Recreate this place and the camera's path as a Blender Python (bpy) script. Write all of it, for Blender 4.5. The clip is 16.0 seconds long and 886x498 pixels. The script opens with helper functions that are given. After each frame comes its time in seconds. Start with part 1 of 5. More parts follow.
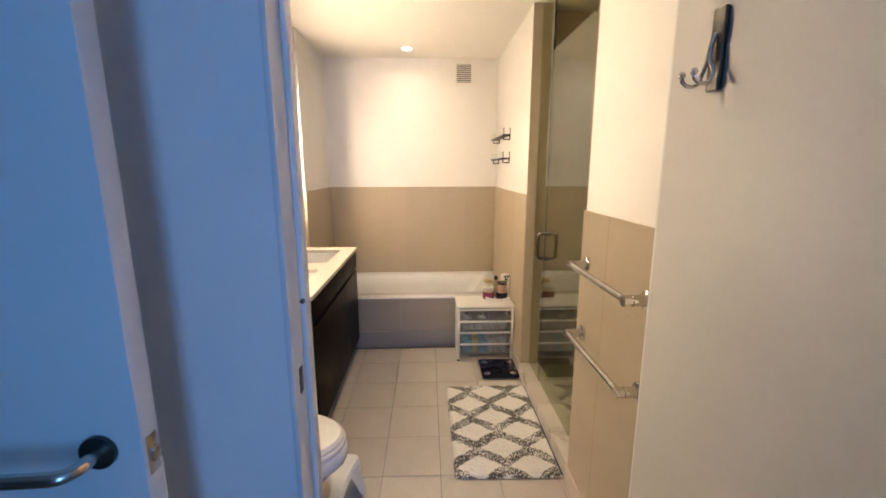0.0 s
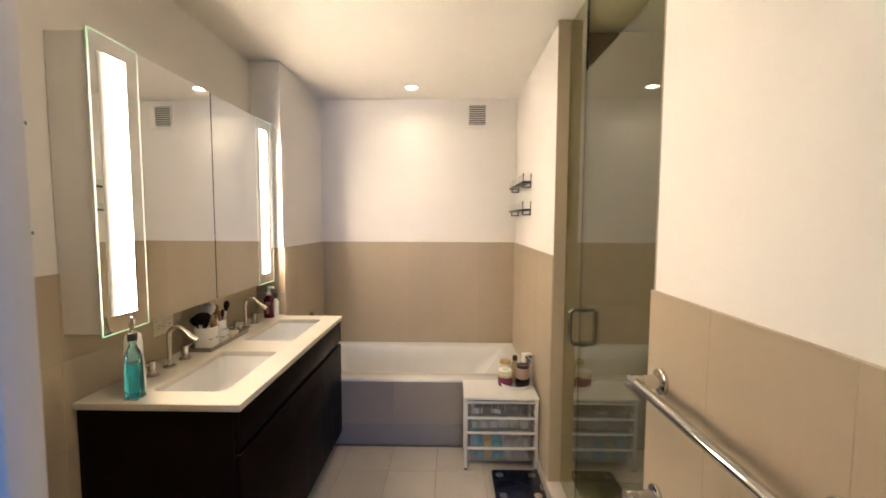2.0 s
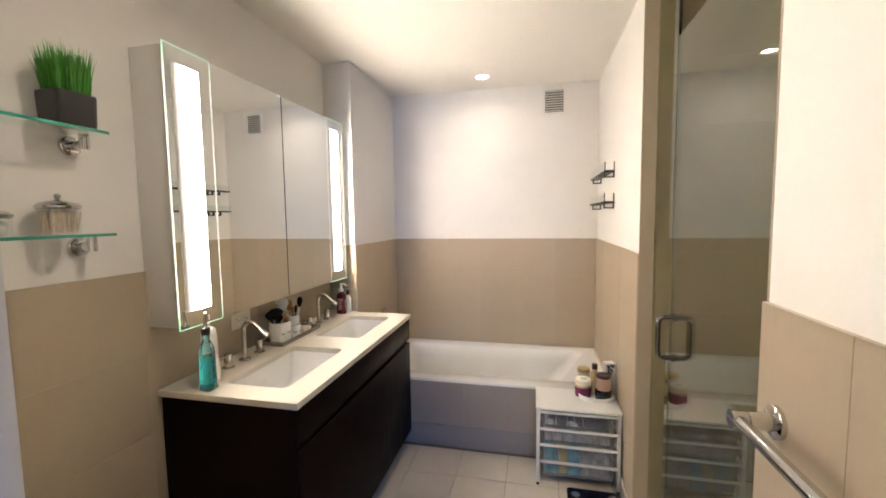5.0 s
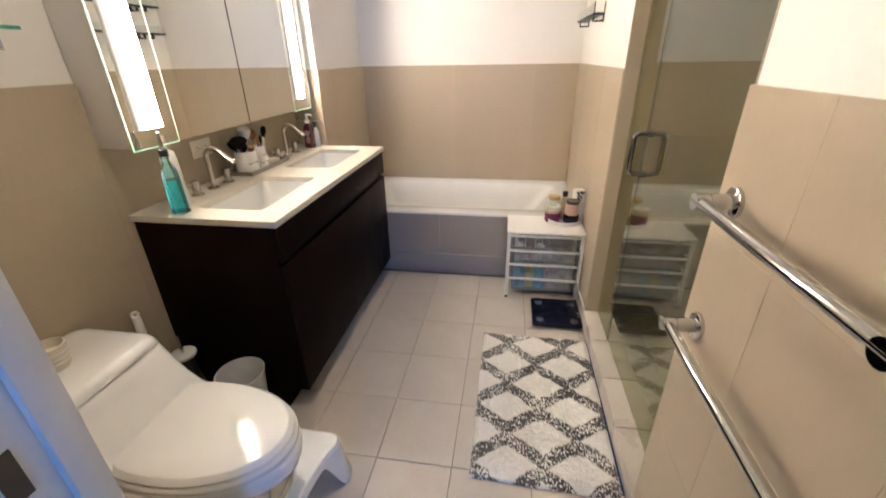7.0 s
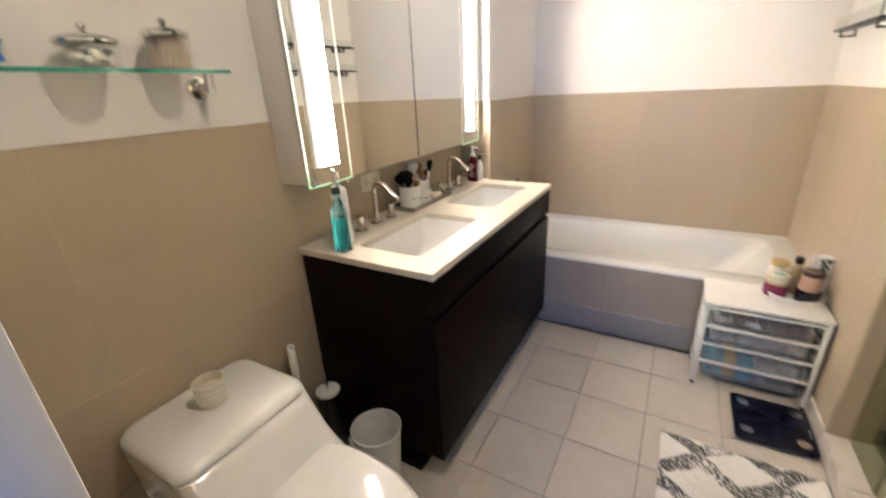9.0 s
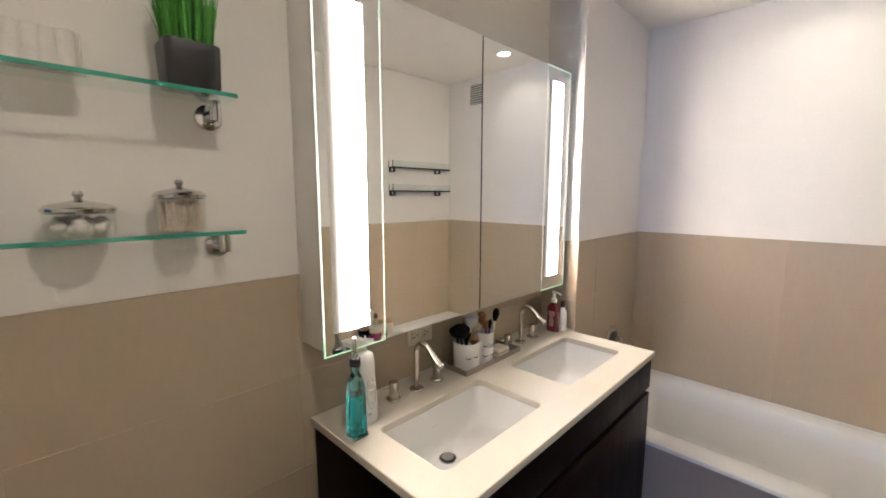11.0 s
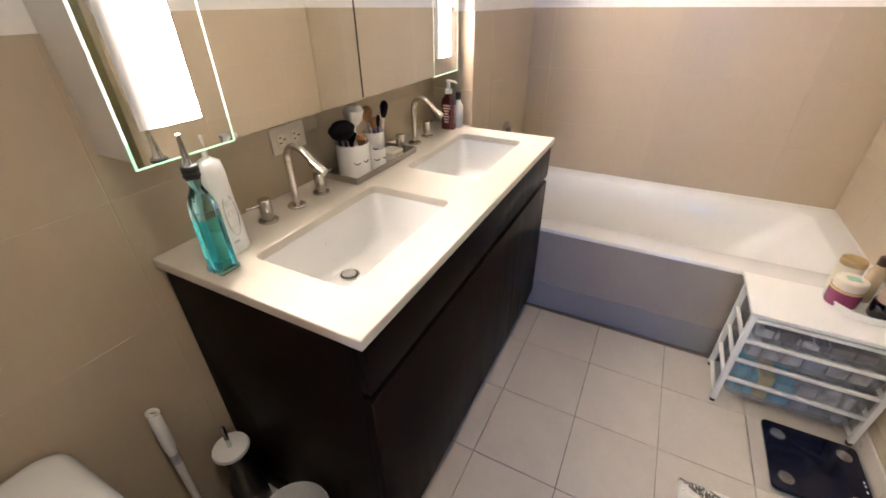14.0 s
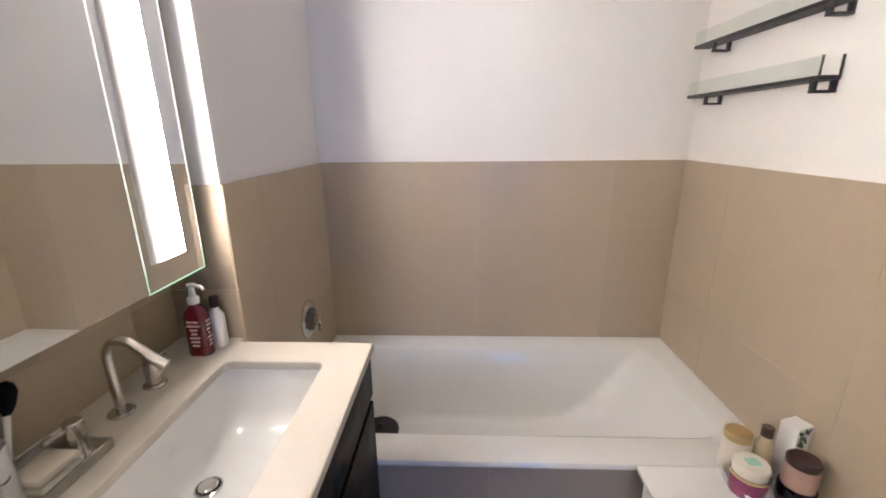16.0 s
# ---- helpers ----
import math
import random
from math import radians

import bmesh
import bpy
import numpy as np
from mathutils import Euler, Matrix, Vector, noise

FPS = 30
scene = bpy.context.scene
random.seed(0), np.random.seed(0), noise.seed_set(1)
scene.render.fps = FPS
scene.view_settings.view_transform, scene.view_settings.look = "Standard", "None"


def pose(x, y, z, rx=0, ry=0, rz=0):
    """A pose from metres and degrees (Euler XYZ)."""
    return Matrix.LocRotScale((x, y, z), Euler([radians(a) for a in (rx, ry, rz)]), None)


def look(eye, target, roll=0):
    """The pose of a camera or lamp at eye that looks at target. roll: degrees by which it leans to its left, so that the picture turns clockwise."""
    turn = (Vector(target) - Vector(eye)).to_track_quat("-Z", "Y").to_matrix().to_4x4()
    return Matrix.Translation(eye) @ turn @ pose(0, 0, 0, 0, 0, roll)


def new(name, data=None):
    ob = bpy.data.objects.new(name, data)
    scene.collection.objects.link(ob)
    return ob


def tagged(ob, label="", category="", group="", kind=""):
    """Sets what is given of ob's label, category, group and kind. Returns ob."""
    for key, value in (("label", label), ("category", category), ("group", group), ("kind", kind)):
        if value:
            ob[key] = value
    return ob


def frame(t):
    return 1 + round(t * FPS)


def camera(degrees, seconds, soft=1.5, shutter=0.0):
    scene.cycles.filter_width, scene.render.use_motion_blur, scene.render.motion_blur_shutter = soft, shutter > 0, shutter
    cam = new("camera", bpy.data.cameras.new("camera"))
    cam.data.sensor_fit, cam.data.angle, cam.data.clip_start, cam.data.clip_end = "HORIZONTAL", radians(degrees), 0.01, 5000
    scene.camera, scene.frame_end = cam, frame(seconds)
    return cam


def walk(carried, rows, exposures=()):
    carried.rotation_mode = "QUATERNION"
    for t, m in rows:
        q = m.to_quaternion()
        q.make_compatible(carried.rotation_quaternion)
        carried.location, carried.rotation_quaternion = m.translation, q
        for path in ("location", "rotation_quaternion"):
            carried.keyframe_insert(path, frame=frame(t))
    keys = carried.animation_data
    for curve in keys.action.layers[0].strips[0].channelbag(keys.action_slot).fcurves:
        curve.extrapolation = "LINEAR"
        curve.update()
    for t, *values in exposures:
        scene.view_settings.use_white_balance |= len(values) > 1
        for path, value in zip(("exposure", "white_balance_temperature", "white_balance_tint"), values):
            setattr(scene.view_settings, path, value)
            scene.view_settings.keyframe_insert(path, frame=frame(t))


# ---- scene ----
K = 1.07  # plan units to metres
cam = camera(94.9, 16.0, soft=1.7, shutter=0.3)
PATH = [
    (0, (0.044, -0.214, 1.3955), (0.116, 1.747, 1.0105), -0.1),
    (0.5, (0.076, -0.13, 1.3745), (0.213, 1.825, 0.9765), -0.5),
    (1, (0.059, 0.069, 1.3655), (0.26, 2.029, 1.0235), -0.8),
    (1.5, (0.072, 0.215, 1.3975), (0.238, 2.195, 1.1635), -0.8),
    (2, (0.169, 0.372, 1.4025), (0.131, 2.367, 1.2655), 0.2),
    (2.5, (0.211, 0.439, 1.4075), (-0.02, 2.422, 1.3015), -1.5),
    (3, (0.22, 0.459, 1.4155), (-0.119, 2.429, 1.3725), -0.7),
    (5.3, (0.238, 0.493, 1.3985), (-0.203, 2.432, 1.1835), -1.0),
    (5.5, (0.236, 0.492, 1.3825), (-0.199, 2.425, 1.1115), -1.1),
    (6, (0.236, 0.496, 1.3565), (-0.179, 2.403, 0.9185), -1.1),
    (6.5, (0.235, 0.498, 1.3245), (-0.139, 2.36, 0.6975), -1.1),
    (7, (0.232, 0.494, 1.2905), (-0.063, 2.278, 0.4355), -1.0),
    (7.5, (0.235, 0.508, 1.2445), (0.034, 2.176, 0.1595), -0.5),
    (8, (0.227, 0.528, 1.1935), (0.06, 2.094, -0.0395), 0.2),
    (8.5, (0.148, 0.641, 1.2345), (-0.287, 2.279, 0.1715), -1.3),
    (9, (0.058, 0.727, 1.3045), (-0.884, 2.333, 0.5735), -2.8),
    (9.5, (0.074, 0.8, 1.3945), (-1.293, 2.194, 0.9575), -2.3),
    (9.7, (0.083, 0.838, 1.4195), (-1.394, 2.141, 1.0705), -1.6),
    (11.8, (-0.071, 1.19, 1.4495), (-1.327, 2.724, 1.1855), 1.2),
    (12, (-0.081, 1.202, 1.4365), (-1.289, 2.763, 1.1115), 1.0),
    (12.5, (-0.111, 1.222, 1.4005), (-1.234, 2.789, 0.8715), 0.1),
    (13, (-0.13, 1.227, 1.3585), (-1.163, 2.764, 0.6015), -0.5),
    (13.5, (-0.137, 1.24, 1.3125), (-1.074, 2.73, 0.3635), -1.3),
    (14, (-0.163, 1.249, 1.2755), (-0.951, 2.76, 0.2285), -0.6),
    (14.5, (-0.191, 1.289, 1.2855), (-0.767, 2.968, 0.3635), 0.6),
    (15, (-0.19, 1.465, 1.3135), (-0.562, 3.298, 0.6055), 0.2),
    (15.5, (-0.196, 1.657, 1.3365), (-0.382, 3.567, 0.7715), -0.3),
    (16, (-0.269, 1.854, 1.3555), (-0.342, 3.775, 0.8035), -0.6),
]
EXPOSURES = [(0, 0.18, 8400, 12), (0.5, 0.08, 8300, 12), (1.0, 0.02, 8000, 12), (1.5, -0.02, 7800, 11), (2.0, 0.0, 7600, 11), (3.0, 0.0, 7100, 10), (5.5, 0.15, 6600, 9), (6.5, 0.22, 6600, 9), (8.0, 0.55, 6800, 10), (8.5, 0.62, 6500, 9), (9.0, 0.38, 6600, 9), (9.5, 0.15, 6600, 9), (12, -0.05, 6150, 10), (13.0, 0.12, 6300, 9), (14, 0.42, 6450, 12), (15, 0.08, 6200, 11), (15.5, 0.0, 6050, 12), (16, -0.1, 6000, 12)]
walk(cam, [(t, look([K * c for c in eye], [K * c for c in target], roll)) for t, eye, target, roll in PATH], EXPOSURES)

# ---- light ----
world = bpy.data.worlds.new("world")
world.use_nodes = True
scene.world = world
sky = world.node_tree.nodes.new("ShaderNodeTexSky")
sky.sky_type = "NISHITA"
sky.sun_disc = False
sky.sun_elevation, sky.sun_rotation = radians(40), radians(200)
world.node_tree.links.new(sky.outputs[0], world.node_tree.nodes["Background"].inputs[0])
world.node_tree.nodes["Background"].inputs[1].default_value = 0.1
STRIP_POWER = 84.0     # glow of the two mirror lights
DOWN_WATTS = 1.1       # recessed ceiling lamp
HALL_WATTS = 39.0      # daylight in the hall window


def lamp(name, kind, m, watts, colour, **kw):
    data = bpy.data.lights.new(name, kind)
    data.energy, data.color = watts, colour
    for k, v in kw.items():
        if k == "size":
            data.size = v
        elif k == "size_y":
            data.size_y = v
        elif k == "shape":
            data.shape = v
        elif k == "spread":
            data.spread = v
    ob = new(name, data)
    ob.matrix_world = m
    return ob


# lamp at y 1.35 is an added, unseen fill that brightens the door end
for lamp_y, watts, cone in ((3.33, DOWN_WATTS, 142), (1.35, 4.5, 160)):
    lamp("ceiling_or_fill_light", "AREA", pose(-0.115 * K, lamp_y * K, 2.336 * K), watts, (1.0, 0.88, 0.74), shape="DISK", size=0.09, spread=radians(cone))
lamp("hall_window_light", "AREA", pose(0.68 * K, -2.12 * K, 1.25 * K, 90, 0, 0), HALL_WATTS, (0.07, 0.33, 1.0), shape="RECTANGLE", size=0.38, size_y=1.7)


# ---- materials ----
def mat(name, colour, rough=0.5, metal=0.0, vary=0.06, scale=6.0, fine=120.0, bump=0.0, coat=0.0, piece=0.0, stretch=(1, 1, 1), spec=0.5, sheen=0.0):
    """A surface with blotches at one scale, grain at another, and relief."""
    m = bpy.data.materials.new(name)
    m.use_nodes = True
    nt = m.node_tree
    b = nt.nodes["Principled BSDF"]
    b.inputs["Roughness"].default_value = rough
    b.inputs["Metallic"].default_value = metal
    b.inputs["Coat Weight"].default_value = coat
    b.inputs["Coat Roughness"].default_value = 0.08
    b.inputs["Specular IOR Level"].default_value = spec
    b.inputs["Sheen Weight"].default_value = sheen
    tc = nt.nodes.new("ShaderNodeTexCoord")
    mp = nt.nodes.new("ShaderNodeMapping")
    mp.inputs["Scale"].default_value = stretch
    nt.links.new(tc.outputs["Object"], mp.inputs[0])
    big, small = nt.nodes.new("ShaderNodeTexNoise"), nt.nodes.new("ShaderNodeTexNoise")
    big.inputs["Scale"].default_value, big.inputs["Detail"].default_value = scale, 4
    small.inputs["Scale"].default_value, small.inputs["Detail"].default_value = fine, 3
    info = nt.nodes.new("ShaderNodeObjectInfo")
    for n in (big, small):
        nt.links.new(mp.outputs[0], n.inputs["Vector"])
    add = nt.nodes.new("ShaderNodeMath")
    add.operation = "MULTIPLY_ADD"
    nt.links.new(small.outputs[0], add.inputs[0])
    add.inputs[1].default_value = 0.5
    nt.links.new(big.outputs[0], add.inputs[2])
    if piece:
        pc = nt.nodes.new("ShaderNodeMath")
        pc.operation = "MULTIPLY_ADD"
        nt.links.new(info.outputs["Random"], pc.inputs[0])
        pc.inputs[1].default_value = piece
        nt.links.new(add.outputs[0], pc.inputs[2])
        add = pc
    ramp = nt.nodes.new("ShaderNodeMapRange")
    ramp.inputs[1].default_value, ramp.inputs[2].default_value = 0.45, 1.05 + piece
    ramp.inputs[3].default_value, ramp.inputs[4].default_value = 1 - vary, 1 + vary
    nt.links.new(add.outputs[0], ramp.inputs[0])
    mul = nt.nodes.new("ShaderNodeVectorMath")
    mul.operation = "SCALE"
    mul.inputs[0].default_value = colour
    nt.links.new(ramp.outputs[0], mul.inputs["Scale"])
    nt.links.new(mul.outputs[0], b.inputs["Base Color"])
    rr = nt.nodes.new("ShaderNodeMapRange")
    rr.inputs[1].default_value, rr.inputs[2].default_value = 0.3, 0.7
    rr.inputs[3].default_value, rr.inputs[4].default_value = rough * 0.88, min(1, rough * 1.15)
    nt.links.new(big.outputs[0], rr.inputs[0])
    nt.links.new(rr.outputs[0], b.inputs["Roughness"])
    if bump:
        bp = nt.nodes.new("ShaderNodeBump")
        bp.inputs["Strength"].default_value, bp.inputs["Distance"].default_value = bump, 0.002
        nt.links.new(small.outputs[0], bp.inputs["Height"])
        nt.links.new(bp.outputs[0], b.inputs["Normal"])
    return m


def glow(name, colour, strength):
    m = bpy.data.materials.new(name)
    m.use_nodes = True
    b = m.node_tree.nodes["Principled BSDF"]
    b.inputs["Base Color"].default_value = (0.8, 0.8, 0.8, 1)
    b.inputs["Emission Color"].default_value = (*colour, 1)
    b.inputs["Emission Strength"].default_value = strength
    return m


def pane(name, tint, ior=1.5, rough=0.0, gloss=(1, 1, 1)):
    """Thin glass: what lies behind shows through, with mirrored light on top by Fresnel."""
    m = bpy.data.materials.new(name)
    m.use_nodes = True
    nt = m.node_tree
    nt.nodes.remove(nt.nodes["Principled BSDF"])
    tr, gl = nt.nodes.new("ShaderNodeBsdfTransparent"), nt.nodes.new("ShaderNodeBsdfGlossy")
    tr.inputs[0].default_value = (*tint, 1)
    gl.inputs[0].default_value = (*gloss, 1)
    gl.inputs["Roughness"].default_value = rough
    lw, mix = nt.nodes.new("ShaderNodeLayerWeight"), nt.nodes.new("ShaderNodeMixShader")
    lw.inputs[0].default_value = 0.5
    pw, ma = nt.nodes.new("ShaderNodeMath"), nt.nodes.new("ShaderNodeMath")
    pw.operation, ma.operation = "POWER", "MULTIPLY_ADD"
    pw.inputs[1].default_value = 5.0
    f0 = ((ior - 1) / (ior + 1)) ** 2
    ma.inputs[1].default_value, ma.inputs[2].default_value = 1 - f0, f0
    nt.links.new(lw.outputs["Facing"], pw.inputs[0])
    nt.links.new(pw.outputs[0], ma.inputs[0])
    nt.links.new(ma.outputs[0], mix.inputs[0])
    nt.links.new(tr.outputs[0], mix.inputs[1])
    nt.links.new(gl.outputs[0], mix.inputs[2])
    nt.links.new(mix.outputs[0], nt.nodes["Material Output"].inputs[0])
    return m


def soft_glow(name, colour, strength):
    """A lamp tube behind frosted glass: full over its width, a painted halo fading along one long side."""
    m = glow(name, colour, strength)
    nt = m.node_tree
    tc, sep = nt.nodes.new("ShaderNodeTexCoord"), nt.nodes.new("ShaderNodeSeparateXYZ")
    nt.links.new(tc.outputs["Generated"], sep.inputs[0])
    ramp = nt.nodes.new("ShaderNodeMapRange")
    ramp.inputs[1].default_value, ramp.inputs[2].default_value = 0.0, 0.46
    ramp.inputs[3].default_value, ramp.inputs[4].default_value = 0.12, 1.0
    power, gain = nt.nodes.new("ShaderNodeMath"), nt.nodes.new("ShaderNodeMath")
    power.operation, gain.operation = "POWER", "MULTIPLY"
    power.inputs[1].default_value, gain.inputs[1].default_value = 5.0, strength
    nt.links.new(sep.outputs[1], ramp.inputs[0])
    nt.links.new(ramp.outputs[0], power.inputs[0])
    nt.links.new(power.outputs[0], gain.inputs[0])
    nt.links.new(gain.outputs[0], nt.nodes["Principled BSDF"].inputs["Emission Strength"])
    return m


def see_through(name, colour, ior):
    """Clear coloured liquid or thick glass that bends the light behind it."""
    m = mat(name, colour, 0.02, vary=0.03, scale=10)
    b = m.node_tree.nodes["Principled BSDF"]
    b.inputs["Transmission Weight"].default_value = 1.0
    b.inputs["IOR"].default_value = ior
    return m


def frosted(name, colour, alpha, rough=0.4):
    """Cloudy plastic: part lets light through, part scatters it."""
    m = mat(name, colour, rough, vary=0.1, scale=14)
    nt = m.node_tree
    tr, mix = nt.nodes.new("ShaderNodeBsdfTransparent"), nt.nodes.new("ShaderNodeMixShader")
    mix.inputs[0].default_value = alpha
    nt.links.new(tr.outputs[0], mix.inputs[1])
    nt.links.new(nt.nodes["Principled BSDF"].outputs[0], mix.inputs[2])
    nt.links.new(mix.outputs[0], nt.nodes["Material Output"].inputs[0])
    return m


def rug_material():
    """White pile with a lattice of speckled grey bands."""
    m = bpy.data.materials.new("rug pile")
    m.use_nodes = True
    nt = m.node_tree
    b = nt.nodes["Principled BSDF"]
    b.inputs["Roughness"].default_value = 0.95
    b.inputs["Sheen Weight"].default_value = 0.3
    tc = nt.nodes.new("ShaderNodeTexCoord")
    sep = nt.nodes.new("ShaderNodeSeparateXYZ")
    wob = nt.nodes.new("ShaderNodeTexNoise")
    wob.inputs["Scale"].default_value = 22
    nt.links.new(tc.outputs["Object"], wob.inputs["Vector"])
    nt.links.new(tc.outputs["Object"], sep.inputs[0])

    def math(op, a, bb=None, c=None):
        n = nt.nodes.new("ShaderNodeMath")
        n.operation = op
        for i, v in enumerate((a, bb, c)):
            if v is None:
                continue
            if isinstance(v, (int, float)):
                n.inputs[i].default_value = v
            else:
                nt.links.new(v, n.inputs[i])
        return n.outputs[0]
    u = math("DIVIDE", math("ADD", sep.outputs[0], -0.123 * K), 0.25 * K)
    v = math("DIVIDE", math("ADD", sep.outputs[1], -0.19 * K), 0.262 * K)
    v = math("ADD", v, math("MULTIPLY", math("ADD", wob.outputs[0], -0.5), 0.16))

    def off(a, shift):
        return math("ABSOLUTE", math("SUBTRACT", math("FRACT", math("ADD", a, shift)), 0.5))
    one = math("ADD", math("DIVIDE", off(u, 10.0), 0.435), math("DIVIDE", off(v, 10.5), 0.295))
    two = math("ADD", math("DIVIDE", off(u, 10.5), 0.435), math("DIVIDE", off(v, 10.0), 0.295))
    d = math("MINIMUM", one, two)
    fade = nt.nodes.new("ShaderNodeTexNoise")
    fade.inputs["Scale"].default_value = 9
    nt.links.new(tc.outputs["Object"], fade.inputs["Vector"])
    speck = nt.nodes.new("ShaderNodeTexNoise")
    speck.inputs["Scale"].default_value, speck.inputs["Detail"].default_value = 150, 2
    mp = nt.nodes.new("ShaderNodeMapping")
    mp.inputs["Scale"].default_value = (1, 0.45, 1)
    nt.links.new(tc.outputs["Object"], mp.inputs[0])
    nt.links.new(mp.outputs[0], speck.inputs["Vector"])
    mr = nt.nodes.new("ShaderNodeMapRange")
    mr.inputs[1].default_value, mr.inputs[2].default_value = 0.94, 1.06
    nt.links.new(d, mr.inputs[0])
    sp = nt.nodes.new("ShaderNodeMapRange")
    sp.inputs[1].default_value, sp.inputs[2].default_value = 0.38, 0.50
    nt.links.new(math("ADD", speck.outputs[0], math("MULTIPLY", math("ADD", fade.outputs[0], -0.5), 0.45)), sp.inputs[0])
    fac = math("MULTIPLY", mr.outputs[0], sp.outputs[0])
    mix = nt.nodes.new("ShaderNodeMix")
    mix.data_type = "RGBA"
    mix.inputs["A"].default_value = (0.80, 0.77, 0.73, 1)
    mix.inputs["B"].default_value = (0.075, 0.068, 0.066, 1)
    nt.links.new(fac, mix.inputs["Factor"])
    nt.links.new(mix.outputs["Result"], b.inputs["Base Color"])
    bp = nt.nodes.new("ShaderNodeBump")
    bp.inputs["Strength"].default_value, bp.inputs["Distance"].default_value = 0.8, 0.006
    nt.links.new(speck.outputs[0], bp.inputs["Height"])
    nt.links.new(bp.outputs[0], b.inputs["Normal"])
    return m


PAINT = mat("white wall paint", (0.88, 0.85, 0.81), 0.6, vary=0.02, scale=3, fine=90, bump=0.12)
CEIL = mat("ceiling paint", (0.87, 0.835, 0.775), 0.75, vary=0.02, scale=3, fine=80, bump=0.1)
WALL_TILE = mat("beige wall tile", (0.445, 0.362, 0.264), 0.33, vary=0.05, scale=2.5, fine=70, bump=0.05, piece=0.10, stretch=(1, 0.25, 8))
FLOOR_TILE = mat("grey beige floor tile", (0.565, 0.51, 0.46), 0.30, vary=0.10, scale=5, fine=60, bump=0.06, piece=0.3)
SKIRT_TILE = mat("blue grey skirting tile", (0.27, 0.258, 0.262), 0.4, vary=0.06, scale=3, fine=60, bump=0.05)
APRON_TILE = mat("grey apron tile", (0.345, 0.298, 0.265), 0.4, vary=0.06, scale=3, fine=60, bump=0.05, piece=0.1)
GROUT = mat("grout", (0.48, 0.395, 0.30), 0.9, vary=0.12, scale=20, fine=200, bump=0.3)
FLOOR_GROUT = mat("floor grout", (0.18, 0.155, 0.135), 0.9, vary=0.12, scale=20, fine=200, bump=0.3)
ESPRESSO = mat("espresso stained wood", (0.0080, 0.0047, 0.0034), 0.36, vary=0.2, scale=3, fine=40, bump=0.0, stretch=(8, 8, 0.8), spec=0.02)
# flat black that paints the shade inside gaps and slots
GAP_SHADE = mat("black gap shade", (0.004, 0.004, 0.004), 0.7)
STONE = mat("cream quartz", (0.555, 0.51, 0.44), 0.5, vary=0.04, scale=8, fine=160)
PORCELAIN = mat("white porcelain", (0.81, 0.805, 0.79), 0.10, vary=0.015, scale=3, coat=0.5)
TUB_WHITE = mat("white tub enamel", (0.80, 0.79, 0.775), 0.14, vary=0.015, scale=3, coat=0.3)
LID_W = mat("white seat plastic", (0.77, 0.76, 0.74), 0.08, vary=0.01, scale=3)
PLASTIC_W = mat("white plastic", (0.80, 0.79, 0.77), 0.32, vary=0.02)
METAL_W = mat("white enamelled metal", (0.82, 0.81, 0.79), 0.42, vary=0.015)
CHROME = mat("polished chrome", (0.66, 0.65, 0.63), 0.09, 1.0, vary=0.03)
# darker copy of CHROME; dark reflections of the pull are put into its colour
HANDLE_CHROME = mat("shaded chrome", (0.40, 0.385, 0.35), 0.1, 1.0, vary=0.03)
NICKEL = mat("brushed nickel", (0.62, 0.58, 0.53), 0.24, 1.0, vary=0.06, fine=300, stretch=(1, 1, 12))
TRAY_METAL = mat("brushed tray metal", (0.36, 0.33, 0.29), 0.32, 1.0, vary=0.08, fine=300, stretch=(12, 1, 1))
STEEL_DARK = mat("dark steel", (0.10, 0.095, 0.09), 0.35, 0.9, vary=0.1)
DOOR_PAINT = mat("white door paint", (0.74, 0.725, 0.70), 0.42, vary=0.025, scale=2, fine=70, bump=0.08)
# darker tone than DOOR_PAINT, set to hold the slab's brightness down
SLAB_TONE = mat("darker door paint", (0.64, 0.61, 0.575), 0.5, vary=0.03, scale=2, fine=70, bump=0.08)
TRIM_PAINT = mat("white frame paint", (0.78, 0.755, 0.72), 0.4, vary=0.03, scale=5, bump=0.05)
CAB_WHITE = mat("white cabinet side", (0.74, 0.72, 0.69), 0.4, vary=0.02)
MIRROR = mat("mirror silver", (0.93, 0.945, 0.92), 0.012, 1.0, vary=0.0)
GLASS_GREEN = pane("green shower glass", (0.80, 0.825, 0.67), 2.2)
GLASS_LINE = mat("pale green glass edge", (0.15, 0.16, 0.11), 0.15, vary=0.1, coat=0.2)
GLASS_CLEAR = pane("clear glass", (0.94, 0.96, 0.95))
GLASS_SHELF = pane("shelf glass", (0.93, 0.975, 0.955))
SCALE_GLASS = mat("navy black scale glass", (0.003, 0.004, 0.014), 0.16, vary=0.05, spec=0.25)
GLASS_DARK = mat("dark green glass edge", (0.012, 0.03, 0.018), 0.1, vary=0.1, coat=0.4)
# grey that carries the shade of the duct in its colour
DUCT = mat("shaded duct", (0.22, 0.20, 0.18), 0.8, vary=0.2)
# dark tone picked to damp warm bounce off the unseen hall walls
HALL_DIM = mat("low-bounce hall wall tone", (0.34, 0.32, 0.31), 0.7, vary=0.03, scale=3, bump=0.1)
GLASS_EDGE = mat("green glass edge", (0.05, 0.30, 0.22), 0.08, vary=0.1, coat=0.5)
STRIP = soft_glow("lit frosted glass", (1.0, 0.875, 0.755), STRIP_POWER)
STRIP_EDGE = glow("lit glass edge", (0.93, 1.0, 0.86), 1.4)
STRIP_EDGE_DIM = glow("lit green glass edge", (0.35, 1.0, 0.55), 0.75)
